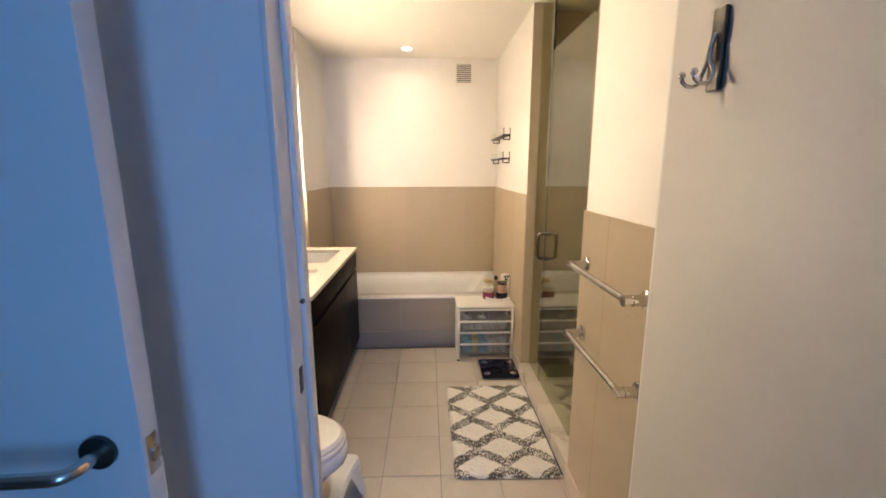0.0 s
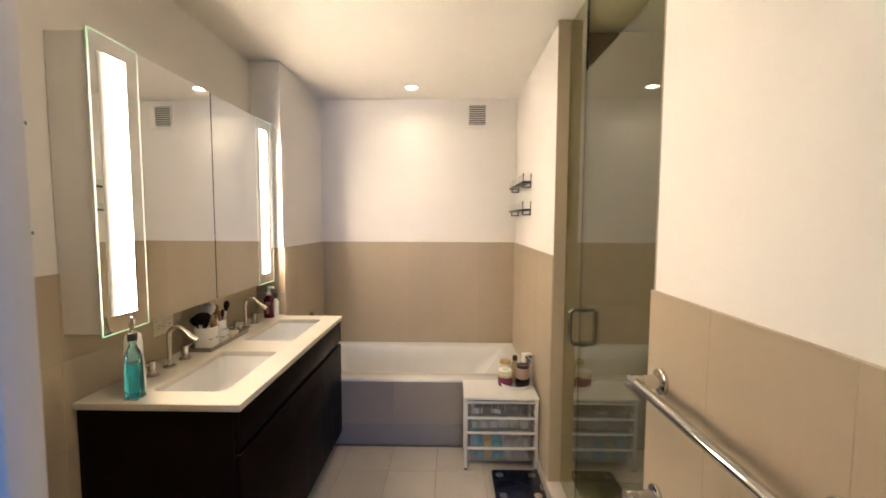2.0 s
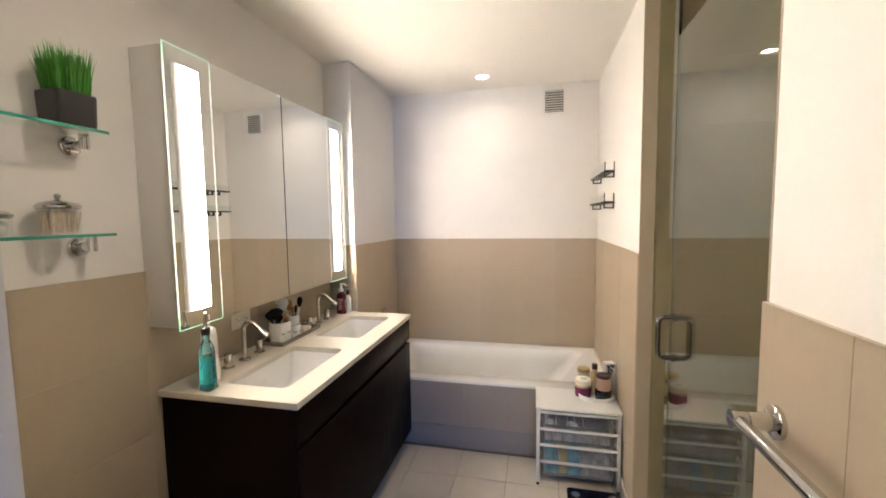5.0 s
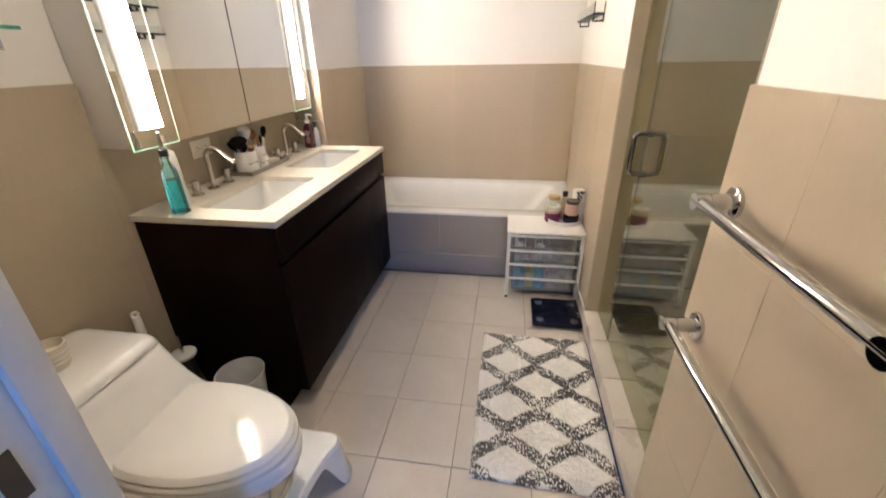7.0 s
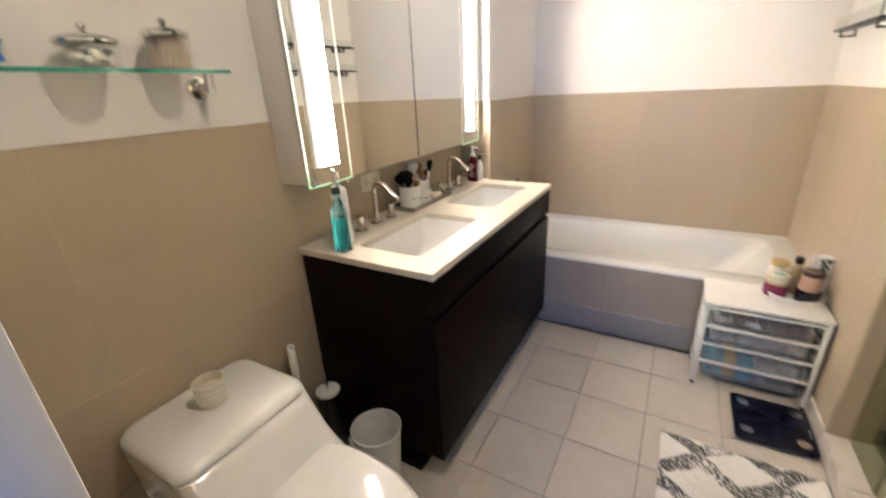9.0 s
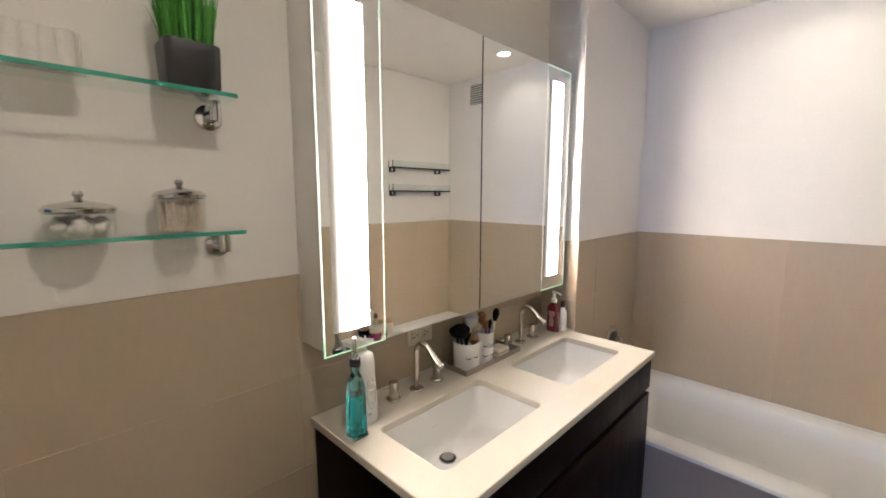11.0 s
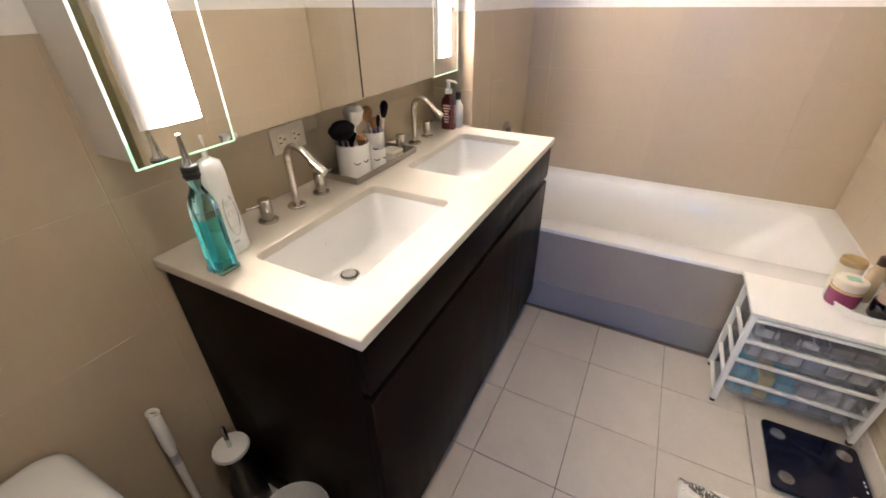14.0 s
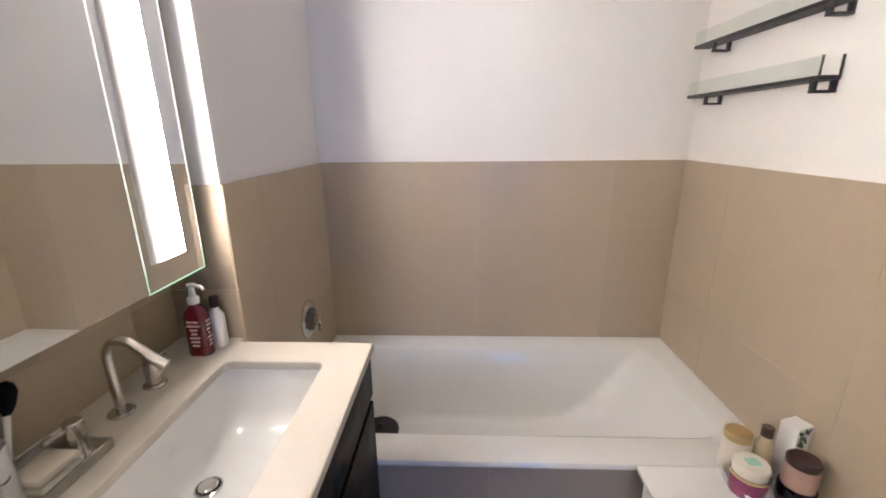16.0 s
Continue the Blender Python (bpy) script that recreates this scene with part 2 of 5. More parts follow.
LAMP_FACE = glow("lit lamp lens", (1.0, 0.92, 0.8), 30.0)
BLACK_METAL = mat("black metal", (0.013, 0.012, 0.013), 0.45, vary=0.15)
BLACK_GLASS = mat("black glass", (0.006, 0.006, 0.009), 0.06, vary=0.0, coat=0.4)
BLACK_POT = mat("black ceramic pot", (0.010, 0.008, 0.009), 0.4, vary=0.1)
GRASS = mat("green grass blades", (0.05, 0.24, 0.02), 0.5, vary=0.35, scale=40)
TEAL = see_through("teal liquid", (0.10, 0.85, 0.96), 1.36)
TEAL_PALE = see_through("pale teal glass", (0.50, 0.93, 0.95), 1.45)
RED = mat("dark red bottle", (0.10, 0.004, 0.008), 0.15, vary=0.1, coat=0.4)
LABEL = mat("pale printed label", (0.62, 0.42, 0.40), 0.5)
MAGENTA = mat("magenta candle glass", (0.22, 0.035, 0.10), 0.14, vary=0.1, coat=0.4)
CREAM = mat("cream wax", (0.72, 0.66, 0.56), 0.5)
GOLD = mat("brushed gold lid", (0.58, 0.43, 0.22), 0.35, 0.9, vary=0.05)
AMBER = mat("pale amber oil", (0.50, 0.40, 0.26), 0.15, coat=0.4)
BROWN = mat("dark brown cap", (0.035, 0.015, 0.012), 0.35)
PINK = mat("dusty pink label", (0.40, 0.26, 0.21), 0.45)
PURPLE = mat("purple print", (0.18, 0.08, 0.30), 0.5)
LEAF = mat("green print", (0.03, 0.10, 0.06), 0.5)
MINT = mat("mint label", (0.30, 0.52, 0.44), 0.5)
BLUE = mat("blue packets", (0.02, 0.20, 0.62), 0.35, vary=0.25, scale=60)
COTTON = mat("cotton", (0.80, 0.77, 0.73), 0.95, vary=0.08, scale=50, fine=400, bump=0.5)
SWAB = mat("cotton swab sticks", (0.72, 0.60, 0.49), 0.8, vary=0.12, scale=60)
BRISTLE_K = mat("black bristles", (0.007, 0.006, 0.007), 0.9, vary=0.3, fine=400, bump=0.5, spec=0.1)
BRISTLE_T = mat("tan bristles", (0.30, 0.15, 0.06), 0.8, vary=0.3, fine=400, bump=0.5)
BRISTLE_W = mat("pale bristles", (0.50, 0.50, 0.50), 0.8, vary=0.2, fine=400, bump=0.5)
VIOLET = mat("violet handle", (0.10, 0.05, 0.25), 0.3)
NAVY = mat("navy rug backing", (0.02, 0.05, 0.16), 0.9, fine=300, bump=0.4)
DRAWER = frosted("cloudy drawer plastic", (0.55, 0.56, 0.57), 0.34)
BIN_W = frosted("cloudy white bin plastic", (0.72, 0.72, 0.71), 0.85)
FILL_A = mat("mixed grey packets", (0.40, 0.40, 0.43), 0.5, vary=0.6, scale=22, fine=60)
FILL_B = mat("teal and blue packets", (0.08, 0.36, 0.50), 0.5, vary=0.6, scale=22, fine=60)
FILL_C = mat("dark and red packets", (0.035, 0.014, 0.016), 0.5, vary=0.8, scale=26, fine=60)
FILL_Y = mat("yellow packets", (0.45, 0.40, 0.16), 0.5, vary=0.3, scale=26, fine=60)
HALL_FLOOR = mat("oak floor", (0.26, 0.17, 0.10), 0.4, vary=0.2, scale=3, fine=50, stretch=(1, 8, 1))
OUTLET = mat("beige outlet plate", (0.70, 0.65, 0.57), 0.4)
RUG = rug_material()


# ---- building helpers ----
ORIGIN = {}


def shape():
    return bmesh.new()


def box(bm, x0, x1, y0, y1, z0, z1, bevel=0.0, seg=2):
    t = bmesh.new()
    bmesh.ops.create_cube(t, size=1)
    bmesh.ops.transform(t, matrix=Matrix.Translation(((x0 + x1) / 2, (y0 + y1) / 2, (z0 + z1) / 2)) @ Matrix.Diagonal((x1 - x0, y1 - y0, z1 - z0, 1)), verts=t.verts)
    if bevel:
        bmesh.ops.bevel(t, geom=list(t.edges), offset=bevel, segments=seg, profile=0.5, affect="EDGES")
    merge(bm, t)
    return bm


def merge(bm, t, m=None):
    if m is not None:
        bmesh.ops.transform(t, matrix=m, verts=t.verts)
    me = bpy.data.meshes.new("tmp")
    t.to_mesh(me)
    t.free()
    bm.from_mesh(me)
    bpy.data.meshes.remove(me)


def rings(bm, loops, cap0=True, cap1=True, closed=True):
    """Skin rings of equally many points."""
    vs = [[bm.verts.new(p) for p in loop] for loop in loops]
    n = len(vs[0])
    for a, b in zip(vs, vs[1:]):
        for i in range(n if closed else n - 1):
            j = (i + 1) % n
            bm.faces.new((a[i], a[j], b[j], b[i]))
    if cap0:
        bm.faces.new(tuple(reversed(vs[0])))
    if cap1:
        bm.faces.new(tuple(vs[-1]))
    return vs


def rings_of(loops):
    bm = shape()
    rings(bm, loops)
    return bm


def lathe(bm, x, y, profile, seg=28, cap0=True, cap1=True, sy=1.0):
    loops = [[(x + r * math.cos(a), y + sy * r * math.sin(a), z) for a in [2 * math.pi * i / seg for i in range(seg)]] for r, z in profile]
    rings(bm, loops, cap0, cap1)
    return bm


def tube(bm, pts, r, seg=14, ends=None):
    """A round bar along a line of points; r one radius or one a point."""
    pts = [Vector(p) for p in pts]
    rs = r if isinstance(r, (list, tuple)) else [r] * len(pts)
    loops, side = [], None
    for i, p in enumerate(pts):
        d = (pts[min(i + 1, len(pts) - 1)] - pts[max(i - 1, 0)]).normalized()
        if side is None:
            side = d.orthogonal().normalized()
        side = (side - d * side.dot(d)).normalized()
        up = d.cross(side)
        loops.append([p + rs[i] * (math.cos(a) * side + math.sin(a) * up) for a in [2 * math.pi * k / seg for k in range(seg)]])
    rings(bm, loops)
    return bm


def arc(c, r, a0, a1, n, ax1, ax2):
    c, ax1, ax2 = Vector(c), Vector(ax1), Vector(ax2)
    return [c + r * (math.cos(a) * ax1 + math.sin(a) * ax2) for a in [radians(a0 + (a1 - a0) * i / n) for i in range(n + 1)]]


def rrect(x0, x1, y0, y1, r, z, n=6):
    pts = []
    for cx, cy, a in ((x1 - r, y1 - r, 0), (x0 + r, y1 - r, 90), (x0 + r, y0 + r, 180), (x1 - r, y0 + r, 270)):
        pts += [(cx + r * math.cos(radians(a + 90 * i / n)), cy + r * math.sin(radians(a + 90 * i / n)), z) for i in range(n + 1)]
    return pts


def plate(bm, outer, holes, z0, z1):
    """A flat slab with holes, from outlines."""
    t = bmesh.new()
    for loop in [outer] + holes:
        vs = [t.verts.new((p[0], p[1], z1)) for p in loop]
        for a, b in zip(vs, vs[1:] + vs[:1]):
            t.edges.new((a, b))
    bmesh.ops.triangle_fill(t, use_beauty=True, use_dissolve=False, edges=list(t.edges), normal=(0, 0, 1))
    ext = bmesh.ops.extrude_face_region(t, geom=list(t.faces))
    down = [v for v in ext["geom"] if isinstance(v, bmesh.types.BMVert)]
    bmesh.ops.translate(t, verts=down, vec=(0, 0, z0 - z1))
    bmesh.ops.recalc_face_normals(t, faces=list(t.faces))
    merge(bm, t)
    return bm


def finish(name, bm, material, origin=(0, 0, 0), angle=35):
    bmesh.ops.recalc_face_normals(bm, faces=list(bm.faces))
    bmesh.ops.transform(bm, matrix=Matrix.Diagonal((K, K, K, 1)) @ Matrix.Translation([-c for c in origin]), verts=bm.verts)
    me = bpy.data.meshes.new(name)
    bm.to_mesh(me)
    bm.free()
    for p in me.polygons:
        p.use_smooth = True
    me.set_sharp_from_angle(angle=radians(angle))
    me.materials.append(material)
    return new(name, me)


def thing(name, at, label, category, group=""):
    ob = new(name)
    ob.empty_display_size = 0.05
    ob.location = [K * c for c in at]
    ORIGIN[ob] = at
    return tagged(ob, label, category, group)


def part(name, bm, material, parent, label="", angle=35):
    """One mesh under a thing or under a part."""
    at = ORIGIN[parent]
    ob = finish(name, bm, material, at, angle)
    ob.parent = parent
    ORIGIN[ob] = at
    if label:
        tagged(ob, label)
    return ob


def solo(name, bm, material, at, label, category, group="", angle=35):
    ob = finish(name, bm, material, at, angle)
    ob.location = [K * c for c in at]
    ORIGIN[ob] = at
    return tagged(ob, label, category, group)


def setting(name, bm, material, label, category, angle=35):
    ob = finish(name, bm, material, (0, 0, 0), angle)
    ORIGIN[ob] = (0, 0, 0)
    return tagged(ob, label, category, kind="structure")


# ---- structure ----
H = 2.35
floor = setting("floor", box(shape(), -1.16, 1.72, 0.65, 3.72, -0.12, -0.006), FLOOR_GROUT, "grey beige square floor tiles with thin dark grout", "floor")
ceiling = setting("ceiling", plate(shape(), [(-1.16, 0.65), (1.72, 0.65), (1.72, 3.72), (-1.16, 3.72)], [[(-0.115 + 0.042 * math.cos(a), y + 0.042 * math.sin(a)) for a in [2 * math.pi * i / 28 for i in range(28)]] for y in (1.35, 3.33)], H, H + 0.1), CEIL, "smooth cream white painted ceiling", "ceiling")
wall_west = setting("wall_west", box(shape(), -1.16, -1.04, 0.766, 2.845, 0, H), PAINT, "white painted wall above beige tiles, behind the vanity", "wall")
wall_west_pier = setting("wall_west_pier", box(shape(), -1.16, -0.858, 2.845, 3.608, 0, H, 0.004), PAINT, "white painted wall bump-out beside the bathtub", "wall")
wall_north = setting("wall_north", box(shape(), -1.16, 0.80, 3.608, 3.72, 0, H), PAINT, "white painted end wall above beige tiles", "wall")
wall_east_pier = setting("wall_east_pier", box(shape(), 0.678, 0.80, 2.37, 3.608, 0, H, 0.004), PAINT, "white painted wall above beige tiles beside the bathtub", "wall")
wall_east = setting("wall_east", box(shape(), 0.67, 0.80, 0.766, 1.37, 0, H, 0.004), PAINT, "white painted wall above beige tiles with towel bars", "wall")
bm = shape()
box(bm, -1.16, -0.280, 0.66, 0.766, 0, H)
box(bm, 0.646, 0.80, 0.66, 0.766, 0, H)
box(bm, -0.280, 0.646, 0.66, 0.766, 2.08, H)
wall_south = setting("wall_south", bm, PAINT, "white painted wall with the bathroom doorway", "wall")
bm = shape()
box(bm, -0.280, -0.266, 0.656, 0.774, 0, 2.08, 0.002)
box(bm, -0.266, -0.252, 0.735, 0.774, 0, 2.056, 0.003)
part("jamb", bm, TRIM_PAINT, wall_south, "white painted door frame with stop")
bm = shape()
box(bm, 0.632, 0.646, 0.656, 0.774, 0, 2.08, 0.002)
box(bm, 0.610, 0.632, 0.732, 0.774, 0, 2.056, 0.003)
part("jamb", bm, TRIM_PAINT, wall_south, "white painted door frame with stop")
bm = shape()
box(bm, -0.266, 0.632, 0.656, 0.774, 2.056, 2.08, 0.002)
part("head_jamb", bm, TRIM_PAINT, wall_south, "white painted door frame head")
bm = shape()
box(bm, -0.2662, -0.2635, 0.690, 0.712, 0.865, 0.930, 0.001)
part("strike_plate", bm, STEEL_DARK, wall_south, "worn dark steel strike plate")
bm = shape()
lathe(bm, 0, 0, [(0.006, 0), (0.006, 0.006), (0.003, 0.008)], 12)
bmesh.ops.transform(bm, matrix=Matrix.Translation((-0.259, 0.735, 1.085)) @ Matrix.Rotation(radians(90), 4, "X"), verts=bm.verts)
part("bumper", bm, STEEL_DARK, wall_south, "small grey rubber bumper")

# shower enclosure
bm = shape()
box(bm, 1.60, 1.72, 1.25, 2.62, 0, H)
box(bm, 0.80, 1.60, 1.25, 1.37, 0, H)
box(bm, 0.80, 1.60, 2.50, 2.62, 0, H)
wall_shower = setting("wall_shower", bm, GROUT, "beige tiled shower walls up to the ceiling", "wall")
setting("wall_outer", box(box(shape(), 0.80, 1.72, 2.62, 3.72, 0, H), 0.80, 1.72, 0.65, 1.25, 0, H), PAINT, "plain closing wall", "wall")

# hall behind the doorway; its unseen walls are toned dark to cut bounce
bm = shape()
box(bm, -2.40, -2.28, -2.32, 0.65, 0, H)
box(bm, 1.60, 1.72, -2.32, 0.65, 0, H)
box(bm, -2.28, -1.16, 0.65, 0.766, 0, H)
box(bm, 0.80, 1.60, 0.645, 0.65, 0, H)
box(bm, -2.28, 0.48, -2.32, -2.2, 0, H)
box(bm, 0.88, 1.60, -2.32, -2.2, 0, H)
box(bm, 0.48, 0.88, -2.32, -2.2, 0, 0.42)
box(bm, 0.48, 0.88, -2.32, -2.2, 2.10, H)
setting("wall_hall", bm, HALL_DIM, "unseen hall walls toned dark to cut bounce, with a window opening", "wall")
setting("floor_hall", box(shape(), -2.40, 1.72, -2.32, 0.65, -0.12, 0.0), HALL_FLOOR, "brown wooden hall floor", "floor")
setting("ceiling_hall", box(shape(), -2.40, 1.72, -2.32, 0.65, H, H + 0.1), CEIL, "white painted hall ceiling", "ceiling")

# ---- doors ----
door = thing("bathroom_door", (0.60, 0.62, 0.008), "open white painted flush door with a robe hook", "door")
part("slab", box(shape(), 0.530, 0.572, -0.25, 0.628, 0.008, 2.045, 0.002), SLAB_TONE, door)
for z in (0.25, 1.05, 1.85):
    bm = shape()
    tube(bm, [(0.596, 0.634, z - 0.045), (0.596, 0.634, z + 0.045)], 0.007)
    box(bm, 0.572, 0.596, 0.600, 0.6345, z - 0.045, z + 0.045)
    part("hinge", bm, NICKEL, door, "brushed steel hinge")

hook = thing("robe_hook", (0.53, 0.493, 1.524), "chrome double robe hook on a dark plate", "hook")
part("backplate", box(shape(), 0.521, 0.5298, 0.478, 0.508, 1.524, 1.654, 0.003), STEEL_DARK, hook, "dark nickel back plate")
for dy in (-0.016, 0.016):
    bm = shape()
    pts = [(0.520, 0.493, 1.614), (0.514, 0.493, 1.594), (0.513, 0.493 + dy * 0.3, 1.569)] + arc((0.496, 0.493 + dy, 1.550), 0.017, 0, -165, 10, (1, 0, 0), (0, 0, 1))
    tube(bm, pts, 0.0034, 10)
    e = pts[-1]
    bmesh.ops.create_uvsphere(bm, u_segments=12, v_segments=8, radius=0.006, matrix=Matrix.Translation((e[0], e[1], e[2] + 0.006)))
    part("prong", bm, NICKEL, hook)

hall_door = thing("hall_door", (-1.27, 0.38, 0.008), "open white painted flush door with a steel lever", "door")
part("slab", box(shape(), -1.27, -0.40, 0.36, 0.40, 0.008, 2.045, 0.002), DOOR_PAINT, hall_door)
bm = shape()
box(bm, -0.4005, -0.3980, 0.368, 0.392, 0.918, 0.985, 0.001)
box(bm, -0.3985, -0.3915, 0.374, 0.388, 0.938, 0.962, 0.002)
part("latch", bm, NICKEL, hall_door, "worn steel latch plate")
lever = shape()
tube(lever, [(-0.463, 0.359, 0.971), (-0.463, 0.352, 0.971), (-0.463, 0.351, 0.971)], [0.027, 0.027, 0.024], 28)
part("rosette", lever, STEEL_DARK, hall_door, "round dark steel rosette")
bm = shape()
tube(bm, [(-0.463, 0.352, 0.971), (-0.463, 0.328, 0.971)] + arc((-0.491, 0.328, 0.971), 0.028, 0, -75, 8, (1, 0, 0), (0, 1, 0)) + [(-0.561, 0.299, 0.970), (-0.600, 0.300, 0.970)], 0.0105, 16)
part("lever_handle", bm, NICKEL, hall_door, "brushed steel lever handle")

# ---- shower ----
curb = setting("shower_curb", box(shape(), 0.668, 0.80, 1.37, 2.37, -0.006, 0.075), GROUT, "beige tiled shower threshold", "threshold")
for i in range(4):
    part("tile", box(shape(), 0.66, 0.806, 1.372 + 0.25 * i, 1.372 + 0.25 * i + 0.2465, 0.06, 0.082, 0.002), FLOOR_TILE, curb)
    part("tile", box(shape(), 0.66, 0.668, 1.372 + 0.25 * i, 1.372 + 0.25 * i + 0.2465, 0.0, 0.058, 0.001), FLOOR_TILE, curb)
shower_door = thing("shower_door", (0.735, 1.38, 0.09), "green tinted frameless glass shower door with chrome pull", "shower door")
part("glass_pane", box(shape(), 0.730, 0.740, 1.378, 2.123, 0.092, 2.028), GLASS_GREEN, shower_door)
for sx, nm in ((-1, "pull_handle"), (1, "pull_handle")):
    bm = shape()
    x0, x1 = 0.735 + sx * 0.006, 0.735 + sx * 0.057
    pts = [(x0, 2.086, 1.030), (x1 - sx * 0.020, 2.086, 1.030)] + arc((x1 - sx * 0.020, 2.086, 1.010), 0.020, 90, 0, 5, (sx, 0, 0), (0, 0, 1))
    pts += arc((x1 - sx * 0.020, 2.086, 0.901), 0.020, 0, -90, 5, (sx, 0, 0), (0, 0, 1)) + [(x0, 2.086, 0.881)]
    tube(bm, pts, 0.0088, 16)
    part(nm, bm, HANDLE_CHROME, shower_door, "chrome D-shaped pull")
for z in (0.881, 1.030):
    bm = shape()
    tube(bm, [(0.722, 2.086, z), (0.748, 2.086, z)], 0.0135, 16)
    part("collar", bm, HANDLE_CHROME, shower_door, "chrome collar")
panel = thing("shower_panel", (0.735, 2.2, 0.083), "narrow fixed pane of green tinted shower glass", "glass panel")
part("glass_pane", box(shape(), 0.730, 0.740, 2.131, 2.363, 0.083, 2.33), GLASS_GREEN, panel)
# one pane edge; its darker look above the door is put into the colour
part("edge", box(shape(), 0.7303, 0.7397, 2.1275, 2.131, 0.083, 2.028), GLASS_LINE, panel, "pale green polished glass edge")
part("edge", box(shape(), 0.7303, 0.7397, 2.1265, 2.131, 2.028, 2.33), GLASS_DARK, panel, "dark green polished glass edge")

# ---- vanity ----
vanity = thing("vanity_cabinet", (-0.77, 2.2, 0), "dark espresso wooden double vanity with one drawer front", "vanity")
for y0, y1 in ((1.614, 1.634), (2.782, 2.802)):
    bm = shape()
    box(bm, -1.028, -0.520, y0, y1, 0.10, 0.799, 0.0015)
    box(bm, -1.028, -0.60, y0, y1, 0.0, 0.10, 0.001)
    part("side_panel", bm, ESPRESSO, vanity)
part("drawer_front", box(shape(), -0.520, -0.500, 1.614, 2.802, 0.673, 0.792, 0.002), ESPRESSO, vanity)
part("door_front", box(shape(), -0.520, -0.500, 1.614, 2.802, 0.10, 0.652, 0.002), ESPRESSO, vanity)
# black board added behind the gap to give its shadow line
part("gap_backing", box(shape(), -0.545, -0.524, 1.634, 2.782, 0.60, 0.70), GAP_SHADE, vanity, "black board for the shade in the finger gap")
part("bottom", box(shape(), -1.028, -0.520, 1.634, 2.782, 0.10, 0.118), ESPRESSO, vanity)
part("toe_kick", box(shape(), -0.615, -0.600, 1.634, 2.782, 0.0, 0.10), ESPRESSO, vanity)

B1, B2 = (-0.845, -0.595, 1.700, 2.125), (-0.838, -0.592, 2.292, 2.715)
counter = thing("countertop", (-0.77, 2.2, 0.80), "cream quartz countertop with two sink cut-outs", "countertop")
bm = shape()
outer = [(-1.028, 1.600), (-0.492, 1.600), (-0.492, 2.812), (-0.852, 2.812), (-0.852, 2.835), (-1.028, 2.835)]
plate(bm, outer, [list(reversed(rrect(*b, 0.022, 0))) for b in (B1, B2)], 0.800, 0.823)
bmesh.ops.remove_doubles(bm, verts=list(bm.verts), dist=1e-5)
top = part("slab", bm, STONE, counter)
bv = top.modifiers.new("edge", "BEVEL")
bv.width, bv.segments, bv.limit_method, bv.angle_limit = 0.0025, 2, "ANGLE", radians(60)


def basin(b):
    x0, x1, y0, y1 = b
    ob = thing("sink", ((x0 + x1) / 2, (y0 + y1) / 2, 0.66), "white rectangular undermount porcelain sink", "sink", "sinks in the vanity")
    bm = shape()
    spec = ((-0.02, 0.792, 0.03), (-0.02, 0.7995, 0.03), (-0.003, 0.7995, 0.024), (-0.002, 0.788, 0.026), (0.006, 0.735, 0.035), (0.014, 0.695, 0.045), (0.028, 0.672, 0.05), (0.055, 0.661, 0.055), (0.10, 0.657, 0.024))
    rings(bm, [rrect(x0 + d * (0.25 if d > 0 else 1), x1 - d, y0 + d, y1 - d, r, z) for d, z, r in spec], cap0=False)
    part("bowl", bm, PORCELAIN, ob, angle=60)
    dx, dy = x0 + 0.058, (y0 + y1) / 2
    bm = shape()
    lathe(bm, dx, dy, [(0.026, 0.6575), (0.027, 0.661), (0.0235, 0.6625), (0.019, 0.6618), (0.019, 0.665), (0.016, 0.668), (0.006, 0.669)])
    part("drain", bm, CHROME, ob, "chrome pop-up drain")
    # black ring laid over the chrome, painting the shade round the stopper
    part("drain_shade", lathe(shape(), dx, dy, [(0.0235, 0.6626), (0.0225, 0.6632), (0.0195, 0.6632)], 28, False, False), GAP_SHADE, ob, "black ring for the shade round the stopper")
    bm = shape()
    lathe(bm, 0, 0, [(0.006, 0), (0.006, 0.001), (0.004, 0.0014)], 20, sy=2.4)
    bmesh.ops.transform(bm, matrix=Matrix.Translation((x0 + 0.005, dy, 0.745)) @ Matrix.Rotation(radians(90), 4, "Y"), verts=bm.verts)
    part("overflow", bm, TUB_WHITE, ob)


basin(B1)
basin(B2)


